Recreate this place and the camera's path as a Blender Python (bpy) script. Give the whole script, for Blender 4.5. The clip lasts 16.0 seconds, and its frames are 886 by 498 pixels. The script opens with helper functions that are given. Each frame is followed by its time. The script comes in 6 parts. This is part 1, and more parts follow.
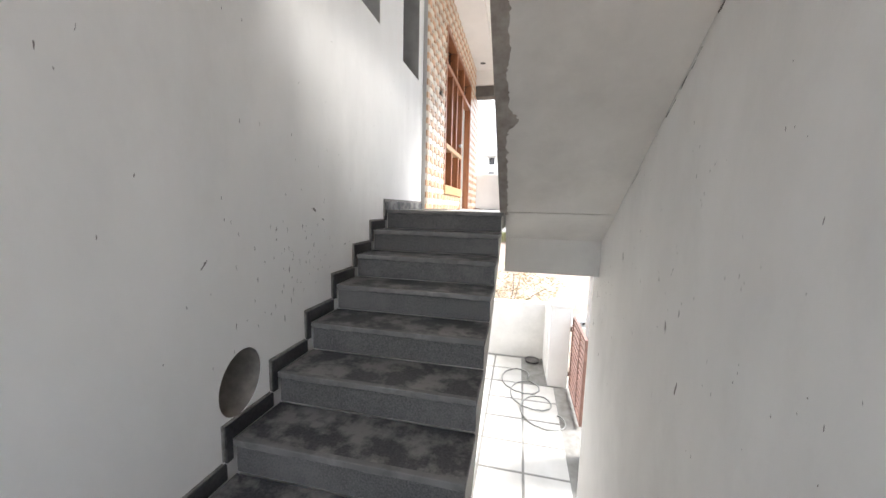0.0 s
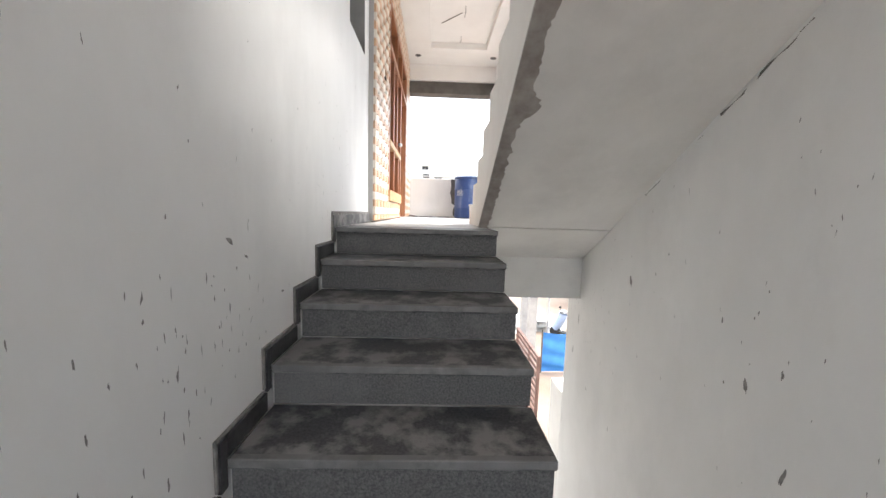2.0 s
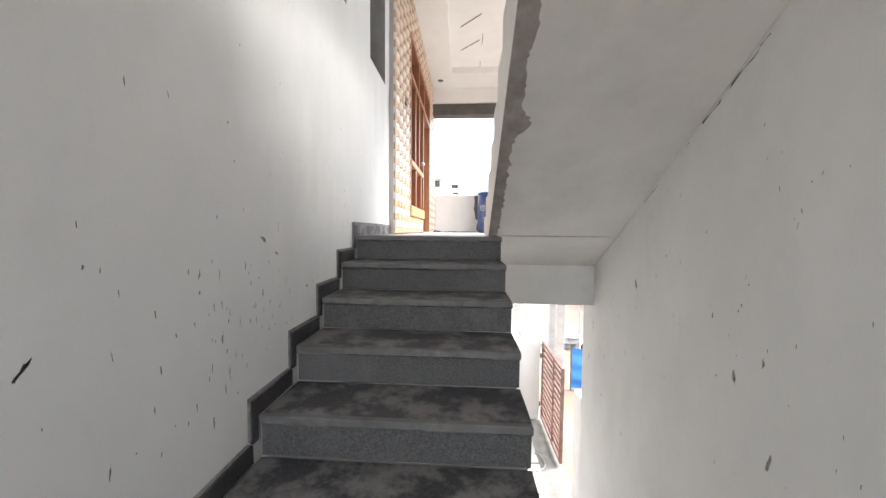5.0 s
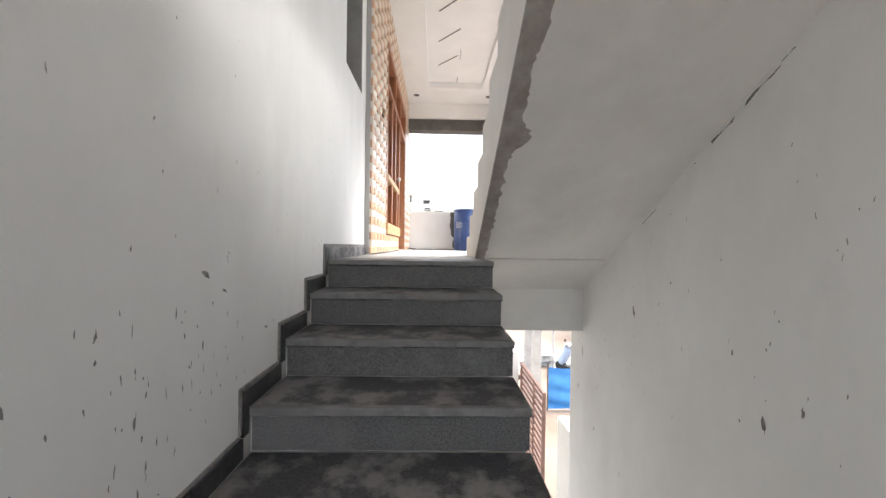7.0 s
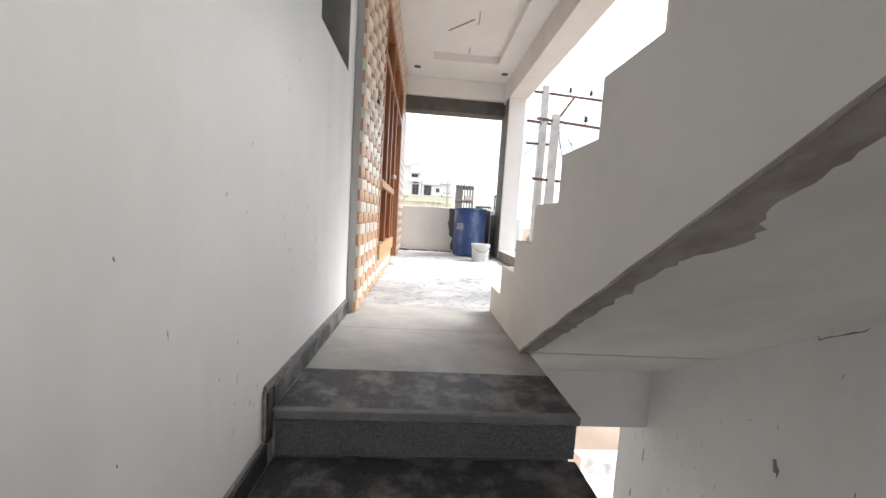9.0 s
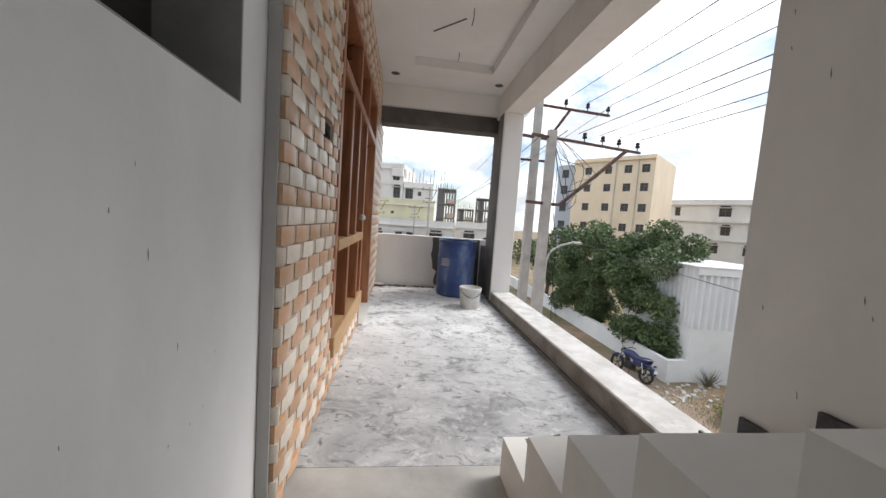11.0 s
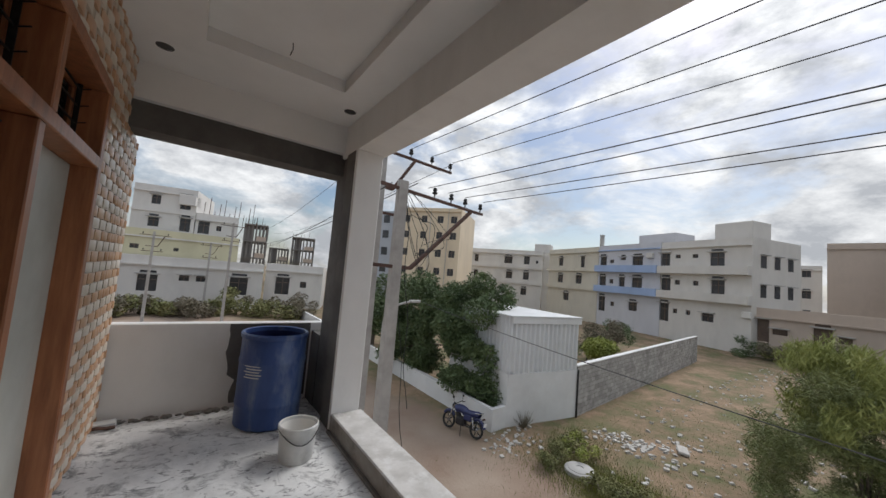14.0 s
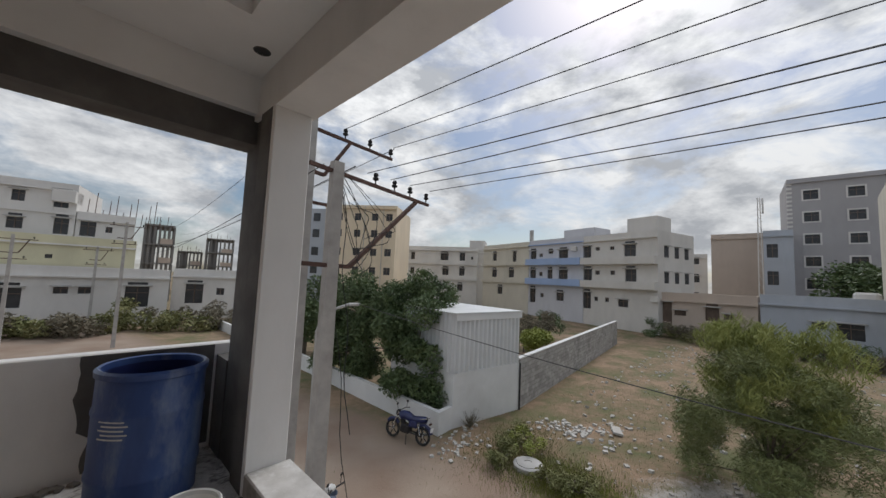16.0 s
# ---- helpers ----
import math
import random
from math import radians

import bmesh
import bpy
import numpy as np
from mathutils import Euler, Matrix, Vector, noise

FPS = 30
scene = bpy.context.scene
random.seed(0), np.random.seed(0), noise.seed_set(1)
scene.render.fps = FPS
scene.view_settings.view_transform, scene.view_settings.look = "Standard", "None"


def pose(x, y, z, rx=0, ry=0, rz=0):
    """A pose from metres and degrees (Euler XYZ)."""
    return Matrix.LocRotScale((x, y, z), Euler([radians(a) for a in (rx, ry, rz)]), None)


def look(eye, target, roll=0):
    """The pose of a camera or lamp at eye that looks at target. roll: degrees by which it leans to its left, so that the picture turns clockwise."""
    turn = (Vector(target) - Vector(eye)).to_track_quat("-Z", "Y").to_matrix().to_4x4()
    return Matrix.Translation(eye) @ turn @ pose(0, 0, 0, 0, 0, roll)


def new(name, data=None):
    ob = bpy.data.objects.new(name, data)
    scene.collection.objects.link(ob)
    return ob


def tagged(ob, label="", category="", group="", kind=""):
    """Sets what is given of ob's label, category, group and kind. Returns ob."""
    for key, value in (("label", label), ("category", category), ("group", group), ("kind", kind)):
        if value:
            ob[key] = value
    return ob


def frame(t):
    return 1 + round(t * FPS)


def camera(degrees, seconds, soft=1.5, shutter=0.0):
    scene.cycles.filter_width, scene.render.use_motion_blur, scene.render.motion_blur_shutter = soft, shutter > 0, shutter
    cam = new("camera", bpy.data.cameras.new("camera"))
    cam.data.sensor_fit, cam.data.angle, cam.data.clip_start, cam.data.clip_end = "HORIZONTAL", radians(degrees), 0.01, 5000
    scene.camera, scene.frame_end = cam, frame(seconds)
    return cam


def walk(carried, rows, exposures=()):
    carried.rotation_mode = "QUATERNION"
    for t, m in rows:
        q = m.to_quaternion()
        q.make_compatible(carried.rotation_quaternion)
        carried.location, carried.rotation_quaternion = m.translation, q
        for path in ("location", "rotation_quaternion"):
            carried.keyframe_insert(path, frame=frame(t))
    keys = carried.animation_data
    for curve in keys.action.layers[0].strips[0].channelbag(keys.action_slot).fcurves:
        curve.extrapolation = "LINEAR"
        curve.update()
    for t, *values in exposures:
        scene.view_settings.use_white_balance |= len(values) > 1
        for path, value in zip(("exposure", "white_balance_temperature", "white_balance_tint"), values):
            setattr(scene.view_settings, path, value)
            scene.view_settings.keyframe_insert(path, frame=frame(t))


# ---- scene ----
cam = camera(104.0, 16.0)
PATH = [
    (0, (1.225, -3.045, 0.035), (0.798, -1.106, -0.204), 1.4),
    (0.5, (1.042, -2.915, 0.011), (0.806, -0.932, -0.096), 2.5),
    (1, (0.904, -2.695, 0.01), (0.731, -0.704, -0.06), 0.7),
    (1.5, (0.754, -2.458, 0.035), (0.693, -0.46, -0.029), 0.7),
    (2, (0.646, -2.262, 0.111), (0.704, -0.274, -0.098), 1.6),
    (2.5, (0.645, -2.083, 0.156), (0.636, -0.097, -0.078), 2.1),
    (3, (0.646, -2.074, 0.15), (0.606, -0.086, -0.071), 1.1),
    (3.5, (0.664, -2.225, 0.142), (0.593, -0.256, -0.204), -0.3),
    (4, (0.712, -2.41, 0.116), (0.617, -0.43, -0.156), 0.7),
    (6.5, (0.868, -2.512, -0.018), (0.708, -0.519, -0.037), -0.3),
    (7, (0.697, -2.214, 0.1), (0.739, -0.214, 0.08), 0.8),
    (7.5, (0.658, -1.919, 0.224), (0.665, 0.079, 0.139), 0.8),
    (8, (0.578, -1.651, 0.376), (0.627, 0.34, 0.194), 2.3),
    (8.5, (0.536, -1.394, 0.477), (0.753, 0.581, 0.241), 3.0),
    (9, (0.47, -1.137, 0.665), (0.604, 0.851, 0.492), 3.6),
    (11.5, (0.492, 0.109, 1.262), (0.83, 2.074, 1.106), 4.6),
    (12, (0.478, 0.338, 1.353), (0.963, 2.269, 1.163), 5.0),
    (12.5, (0.535, 0.651, 1.472), (0.975, 2.594, 1.301), 4.9),
    (13, (0.532, 0.977, 1.529), (1.208, 2.859, 1.568), 4.2),
    (13.5, (0.541, 1.28, 1.583), (1.425, 3.069, 1.72), 2.7),
    (14, (0.625, 1.544, 1.606), (1.782, 3.169, 1.758), 4.8),
    (14.5, (0.636, 1.777, 1.628), (2.294, 2.882, 1.795), 6.0),
    (15, (0.629, 2.103, 1.72), (2.504, 2.782, 1.862), 3.1),
    (15.5, (0.718, 2.15, 1.639), (2.508, 3.032, 1.782), 2.2),
    (16, (0.963, 2.268, 1.584), (2.401, 3.648, 1.749), 2.5),
]
walk(cam, [(t, look(eye, target, roll)) for t, eye, target, roll in PATH], exposures=((0, 2.68), (4.2, 2.72), (7.0, 2.58), (8.5, 2.2), (9.2, 1.95), (11.3, 0.95), (12.5, 0.58), (13.5, 0.38), (14.5, 0.06), (16, -0.05)))

# ---- world, sun, exposure ----
world = bpy.data.worlds.new("overcast_sky")
scene.world = world
world.use_nodes = True
wn, wl = world.node_tree.nodes, world.node_tree.links
wn.clear()
w_out = wn.new("ShaderNodeOutputWorld")
w_bg = wn.new("ShaderNodeBackground")
w_bg.inputs["Strength"].default_value = 0.14
w_sky = wn.new("ShaderNodeTexSky")
w_sky.sky_type = "NISHITA"
w_sky.sun_disc = False
w_sky.sun_elevation = radians(46)
w_sky.sun_rotation = radians(78)
w_sky.dust_density = 1.0
w_tc = wn.new("ShaderNodeTexCoord")
w_map = wn.new("ShaderNodeMapping")
w_map.inputs["Scale"].default_value = (1.0, 1.0, 2.1)
wl.new(w_tc.outputs["Generated"], w_map.inputs["Vector"])
w_n1 = wn.new("ShaderNodeTexNoise")
w_n1.inputs["Scale"].default_value = 3.4
w_n1.inputs["Detail"].default_value = 7.0
w_n1.inputs["Roughness"].default_value = 0.6
w_n1.inputs["Distortion"].default_value = 0.35
wl.new(w_map.outputs[0], w_n1.inputs["Vector"])
w_r1 = wn.new("ShaderNodeValToRGB")          # cloud cover
w_r1.color_ramp.elements[0].position = 0.39
w_r1.color_ramp.elements[1].position = 0.56
wl.new(w_n1.outputs["Fac"], w_r1.inputs["Fac"])
w_n2 = wn.new("ShaderNodeTexNoise")
w_n2.inputs["Scale"].default_value = 6.0
w_n2.inputs["Detail"].default_value = 8.0
w_n2.inputs["Roughness"].default_value = 0.62
wl.new(w_map.outputs[0], w_n2.inputs["Vector"])
w_r2 = wn.new("ShaderNodeValToRGB")          # cloud brightness
w_r2.color_ramp.elements[0].position = 0.38
w_r2.color_ramp.elements[0].color = (3.1, 3.25, 3.5, 1)
w_r2.color_ramp.elements[1].position = 0.60
w_r2.color_ramp.elements[1].color = (6.1, 6.2, 6.3, 1)
wl.new(w_n2.outputs["Fac"], w_r2.inputs["Fac"])
w_mix = wn.new("ShaderNodeMix")
w_mix.data_type = "RGBA"
wl.new(w_r1.outputs["Color"], w_mix.inputs["Factor"])
w_sc = wn.new("ShaderNodeVectorMath")
w_sc.operation = "SCALE"
w_sc.inputs["Scale"].default_value = 0.6
wl.new(w_sky.outputs["Color"], w_sc.inputs[0])
wl.new(w_sc.outputs[0], w_mix.inputs["A"])
wl.new(w_r2.outputs["Color"], w_mix.inputs["B"])
w_sep = wn.new("ShaderNodeSeparateXYZ")      # overcast sky: brighter towards the zenith
wl.new(w_tc.outputs["Generated"], w_sep.inputs[0])
w_up = wn.new("ShaderNodeMapRange")
w_up.inputs["To Min"].default_value, w_up.inputs["To Max"].default_value = 0.84, 1.45
wl.new(w_sep.outputs["Z"], w_up.inputs["Value"])
w_grad = wn.new("ShaderNodeVectorMath")
w_grad.operation = "SCALE"
wl.new(w_mix.outputs["Result"], w_grad.inputs[0])
wl.new(w_up.outputs[0], w_grad.inputs["Scale"])
wl.new(w_grad.outputs[0], w_bg.inputs["Color"])
wl.new(w_bg.outputs[0], w_out.inputs["Surface"])

sun = new("sun", bpy.data.lights.new("sun", "SUN"))
sun.data.energy, sun.data.angle, sun.data.color = 1.5, radians(22), (1.0, 0.98, 0.96)
sun.matrix_world = pose(0, 0, 30, 44, 0, 102)

# ---- materials ----
def material(name, rough=0.6, metal=0.0):
    m = bpy.data.materials.new(name)
    m.use_nodes = True
    b = m.node_tree.nodes["Principled BSDF"]
    b.inputs["Roughness"].default_value = rough
    b.inputs["Metallic"].default_value = metal
    return m, m.node_tree.nodes, m.node_tree.links, b


def surface(name, c1, c2, scale=6.0, rough=0.6, metal=0.0, bump=0.15, fine=90.0, stain=None, stain_scale=1.3, stain_amount=0.5, stretch=(1, 1, 1), vary=0.0, bump_dist=0.004, stain_low=0.5, stain_high=0.68):
    """Two colours by broad noise, fine grain as bump, and optional stains."""
    m, n, l, b = material(name, rough, metal)
    tc = n.new("ShaderNodeTexCoord")
    mp = n.new("ShaderNodeMapping")
    mp.inputs["Scale"].default_value = stretch
    l.new(tc.outputs["Object"], mp.inputs["Vector"])
    n1 = n.new("ShaderNodeTexNoise")
    n1.inputs["Scale"].default_value = scale
    n1.inputs["Detail"].default_value = 6
    n1.inputs["Roughness"].default_value = 0.6
    l.new(mp.outputs[0], n1.inputs["Vector"])
    r1 = n.new("ShaderNodeValToRGB")
    r1.color_ramp.elements[0].position, r1.color_ramp.elements[1].position = 0.35, 0.65
    r1.color_ramp.elements[0].color = (*c1, 1)
    r1.color_ramp.elements[1].color = (*c2, 1)
    l.new(n1.outputs["Fac"], r1.inputs["Fac"])
    colour = r1.outputs["Color"]
    if stain:
        n3 = n.new("ShaderNodeTexNoise")
        n3.inputs["Scale"].default_value = stain_scale
        n3.inputs["Detail"].default_value = 8
        n3.inputs["Roughness"].default_value = 0.65
        l.new(mp.outputs[0], n3.inputs["Vector"])
        r3 = n.new("ShaderNodeValToRGB")
        r3.color_ramp.elements[0].position, r3.color_ramp.elements[1].position = stain_low, stain_high
        r3.color_ramp.elements[1].color = (stain_amount,) * 3 + (1,)
        r3.color_ramp.elements[0].color = (0, 0, 0, 1)
        l.new(n3.outputs["Fac"], r3.inputs["Fac"])
        mx = n.new("ShaderNodeMix")
        mx.data_type = "RGBA"
        l.new(r3.outputs["Color"], mx.inputs["Factor"])
        l.new(colour, mx.inputs["A"])
        mx.inputs["B"].default_value = (*stain, 1)
        colour = mx.outputs["Result"]
    if vary:
        oi = n.new("ShaderNodeObjectInfo")
        hs = n.new("ShaderNodeHueSaturation")
        mr = n.new("ShaderNodeMapRange")
        mr.inputs["To Min"].default_value, mr.inputs["To Max"].default_value = 1 - vary, 1 + vary
        l.new(oi.outputs["Random"], mr.inputs["Value"])
        l.new(mr.outputs[0], hs.inputs["Value"])
        l.new(colour, hs.inputs["Color"])
        colour = hs.outputs["Color"]
    l.new(colour, b.inputs["Base Color"])
    n2 = n.new("ShaderNodeTexNoise")
    n2.inputs["Scale"].default_value = fine
    n2.inputs["Detail"].default_value = 4
    l.new(mp.outputs[0], n2.inputs["Vector"])
    bp = n.new("ShaderNodeBump")
    bp.inputs["Strength"].default_value = bump
    bp.inputs["Distance"].default_value = bump_dist
    l.new(n2.outputs["Fac"], bp.inputs["Height"])
    l.new(bp.outputs[0], b.inputs["Normal"])
    return m


plaster = surface("white_wall_putty", (0.76, 0.748, 0.725), (0.83, 0.818, 0.795), 1.6, 0.75, bump=0.12, fine=70, stain=(0.56, 0.55, 0.53), stain_scale=0.9, stain_amount=0.35, stretch=(1, 1, 0.5))
plaster_warm = surface("warm_white_putty", (0.71, 0.69, 0.655), (0.78, 0.76, 0.725), 1.8, 0.8, bump=0.15, fine=60, stain=(0.52, 0.50, 0.47), stain_scale=1.1, stain_amount=0.4)
ceiling_white = surface("white_ceiling_putty", (0.79, 0.785, 0.77), (0.84, 0.835, 0.82), 2.0, 0.8, bump=0.06, fine=60)
# cement set darker than its own grey, for the shade on beam and column
cement = surface("shade_darkened_cement_plaster", (0.095, 0.09, 0.085), (0.155, 0.148, 0.14), 3.0, 0.9, bump=0.35, fine=50, stain=(0.085, 0.08, 0.076), stain_scale=2.2, stain_amount=0.5)
cement_band_mat = surface("brownish_cement_band", (0.27, 0.24, 0.215), (0.40, 0.365, 0.335), 9.0, 0.95, bump=0.5, fine=60, stain=(0.42, 0.40, 0.37), stain_scale=7.0, stain_amount=0.8)
cement_light = surface("pale_cement_reveal", (0.24, 0.235, 0.225), (0.33, 0.32, 0.305), 3.0, 0.9, bump=0.3, fine=50)
cement_dark = surface("dark_brown_cement", (0.13, 0.12, 0.11), (0.22, 0.205, 0.19), 5.0, 0.9, bump=0.4, fine=60)
cement_floor = surface("dusty_cement_floor", (0.40, 0.40, 0.40), (0.62, 0.62, 0.61), 2.2, 0.6, bump=0.25, fine=35)


def powder_floor():
    """Grey cement under white putty powder, with trowel strokes and dark scrapes."""
    m, n, l, b = material("putty_dusted_floor", 0.62)
    tc = n.new("ShaderNodeTexCoord")

    def fbm(scale, detail, rough, dist, stretch=(1, 1, 1)):
        mp = n.new("ShaderNodeMapping")
        mp.inputs["Scale"].default_value = stretch
        mp.inputs["Rotation"].default_value = (0, 0, 0.5)
        l.new(tc.outputs["Object"], mp.inputs["Vector"])
        t = n.new("ShaderNodeTexNoise")
        for k, v in (("Scale", scale), ("Detail", detail), ("Roughness", rough), ("Distortion", dist)):
            t.inputs[k].default_value = v
        l.new(mp.outputs[0], t.inputs["Vector"])
        return t.outputs["Fac"]

    def ramp(src, p0, p1, c0, c1):
        r = n.new("ShaderNodeValToRGB")
        r.color_ramp.elements[0].position, r.color_ramp.elements[1].position = p0, p1
        r.color_ramp.elements[0].color, r.color_ramp.elements[1].color = (*c0, 1), (*c1, 1)
        l.new(src, r.inputs["Fac"])
        return r.outputs["Color"]

    def mix(f, a, c):
        x = n.new("ShaderNodeMix")
        x.data_type = "RGBA"
        l.new(f, x.inputs["Factor"])
        l.new(a, x.inputs["A"])
        l.new(c, x.inputs["B"])
        return x.outputs["Result"]

    white, black = (1, 1, 1), (0, 0, 0)
    base = ramp(fbm(1.1, 6, 0.65, 0.3), 0.36, 0.60, (0.50, 0.50, 0.50), (0.80, 0.80, 0.79))
    grey = ramp(fbm(14, 6, 0.7, 0.5), 0.3, 0.7, (0.09, 0.09, 0.095), (0.27, 0.27, 0.27))
    strokes = ramp(fbm(7.5, 7, 0.66, 1.6, (1, 1.7, 1)), 0.565, 0.63, black, (0.9, 0.9, 0.9))
    scrapes = ramp(fbm(3.4, 10, 0.74, 0.9), 0.52, 0.62, black, (0.8, 0.8, 0.8))
    pale = ramp(fbm(6, 9, 0.72, 1.6), 0.52, 0.68, black, (0.5, 0.5, 0.5))
    dust = ramp(fbm(30, 3, 0.5, 0), 0.4, 0.6, (0.70, 0.70, 0.69), (0.80, 0.795, 0.78))
    # darker and greyer on the stretch next to the stair
    sp, mr = n.new("ShaderNodeSeparateXYZ"), n.new("ShaderNodeMapRange")
    l.new(tc.outputs["Object"], sp.inputs[0])
    mr.inputs["From Min"].default_value, mr.inputs["From Max"].default_value = 3.9, 2.0
    mr.inputs["To Max"].default_value = 0.92
    l.new(sp.outputs["Y"], mr.inputs["Value"])
    thin = ramp(fbm(2.6, 8, 0.7, 0.8), 0.3, 0.7, (0.20, 0.20, 0.205), (0.50, 0.50, 0.50))
    base = mix(mr.outputs[0], base, thin)
    col = mix(scrapes, base, grey)
    col = mix(pale, col, dust)
    col = mix(strokes, col, grey)
    l.new(col, b.inputs["Base Color"])
    bp = n.new("ShaderNodeBump")
    bp.inputs["Strength"].default_value, bp.inputs["Distance"].default_value = 0.35, 0.006
    l.new(fbm(22, 6, 0.65, 0.8), bp.inputs["Height"])
    l.new(bp.outputs[0], b.inputs["Normal"])
    return m


floor_mat = powder_floor()
granite = surface("dusty_black_granite", (0.030, 0.031, 0.034), (0.070, 0.070, 0.073), 90.0, 0.5, bump=0.12, fine=160, stain=(0.24, 0.23, 0.22), stain_scale=6.5, stain_amount=0.8, vary=0.1, stain_low=0.465, stain_high=0.60)
landing_stone = surface("dusty_landing_stone", (0.36, 0.345, 0.32), (0.46, 0.445, 0.415), 4.0, 0.55, bump=0.12, fine=80, stain=(0.26, 0.25, 0.235), stain_scale=2.2, stain_amount=0.6)
granite_dust = surface("dusty_granite_nosing", (0.13, 0.128, 0.125), (0.22, 0.215, 0.21), 14.0, 0.7, bump=0.2, fine=120, stain=(0.09, 0.09, 0.09), stain_scale=7, stain_amount=0.6)
granite_riser = surface("leathered_granite_riser", (0.065, 0.066, 0.068), (0.15, 0.147, 0.143), 120.0, 0.7, bump=0.4, fine=200, stain=(0.19, 0.185, 0.18), stain_scale=2.5, stain_amount=0.5)
granite_dark = surface("dark_granite_skirting", (0.018, 0.018, 0.02), (0.05, 0.05, 0.052), 60.0, 0.35, bump=0.1, stain=(0.16, 0.155, 0.15), stain_scale=5, stain_amount=0.4)
wood = surface("varnished_teak", (0.27, 0.098, 0.042), (0.40, 0.158, 0.068), 3.0, 0.42, bump=0.12, fine=40, stretch=(10, 10, 1), stain=(0.12, 0.045, 0.018), stain_scale=1.2, stain_amount=0.5)
wood_light = surface("raw_teak_sill", (0.42, 0.25, 0.115), (0.52, 0.33, 0.165), 3.0, 0.55, bump=0.15, fine=40, stretch=(10, 1, 10))
tile_tan = surface("tan_glazed_tile", (0.52, 0.285, 0.15), (0.66, 0.42, 0.26), 5.0, 0.28, bump=0.05, stain=(0.34, 0.17, 0.085), stain_scale=6, stain_amount=0.45, vary=0.18)
tile_cream = surface("cream_glazed_tile", (0.72, 0.635, 0.535), (0.82, 0.745, 0.65), 5.0, 0.28, bump=0.05, stain=(0.45, 0.37, 0.28), stain_scale=6, stain_amount=0.4, vary=0.1)
tile_strip = surface("ribbed_beige_tile", (0.60, 0.50, 0.40), (0.74, 0.66, 0.56), 7.0, 0.35, bump=0.05, stretch=(1, 40, 1))
iron = surface("black_painted_iron", (0.02, 0.02, 0.022), (0.045, 0.04, 0.038), 20, 0.5, 0.6, bump=0.1)
rust_iron = surface("rusty_steel_arm", (0.085, 0.05, 0.042), (0.16, 0.095, 0.075), 14, 0.75, 0.5, bump=0.2)
blue_plastic = surface("worn_blue_plastic", (0.025, 0.055, 0.18), (0.05, 0.10, 0.27), 3, 0.42, bump=0.06, stain=(0.24, 0.28, 0.36), stain_scale=3.6, stain_amount=0.7, stretch=(1, 1, 0.35))
white_plastic = surface("dusty_white_plastic", (0.55, 0.55, 0.53), (0.68, 0.67, 0.65), 6, 0.5, bump=0.08, stain=(0.38, 0.37, 0.35), stain_scale=5, stain_amount=0.6)
black_plastic = surface("black_plastic_sheet", (0.012, 0.012, 0.013), (0.03, 0.03, 0.032), 9, 0.3, bump=0.3, fine=40)
cloth_brown = surface("muddy_cloth", (0.13, 0.11, 0.10), (0.22, 0.19, 0.17), 8, 0.95, bump=0.5, fine=80)
concrete_pole = surface("pole_concrete", (0.36, 0.34, 0.32), (0.47, 0.45, 0.42), 3, 0.85, bump=0.3, fine=40, stain=(0.26, 0.24, 0.22), stain_scale=2.5, stain_amount=0.5)
dirt = surface("sandy_road", (0.30, 0.235, 0.18), (0.38, 0.31, 0.245), 0.5, 0.95, bump=0.6, fine=5, stain=(0.27, 0.185, 0.135), stain_scale=0.25, stain_amount=0.6, bump_dist=0.03)
block_wall = surface("grey_block_wall", (0.32, 0.31, 0.295), (0.46, 0.445, 0.425), 2.2, 0.9, bump=0.4, fine=12, stain=(0.22, 0.21, 0.195), stain_scale=0.6, stain_amount=0.7)


def add_courses(m, width, height):
    """Mortar joints of block courses on a far wall that runs along x."""
    n, l = m.node_tree.nodes, m.node_tree.links
    b = n["Principled BSDF"]
    src = b.inputs["Base Color"].links[0].from_socket
    tc, sp, cb, br, mx = (n.new("ShaderNode" + k) for k in ("TexCoord", "SeparateXYZ", "CombineXYZ", "TexBrick", "Mix"))
    l.new(tc.outputs["Object"], sp.inputs[0])
    l.new(sp.outputs["X"], cb.inputs["X"])
    l.new(sp.outputs["Z"], cb.inputs["Y"])
    l.new(cb.outputs[0], br.inputs["Vector"])
    for k, v in (("Scale", 1.0), ("Brick Width", width), ("Row Height", height), ("Mortar Size", 0.012), ("Mortar Smooth", 0.3)):
        br.inputs[k].default_value = v
    br.inputs["Color1"].default_value, br.inputs["Color2"].default_value = (0.78, 0.78, 0.78, 1), (1.1, 1.1, 1.1, 1)
    br.inputs["Mortar"].default_value = (0.55, 0.54, 0.52, 1)
    mx.data_type, mx.blend_type = "RGBA", "MULTIPLY"
    mx.inputs["Factor"].default_value = 1.0
    l.new(src, mx.inputs["A"])
    l.new(br.outputs["Color"], mx.inputs["B"])
    l.new(mx.outputs["Result"], b.inputs["Base Color"])


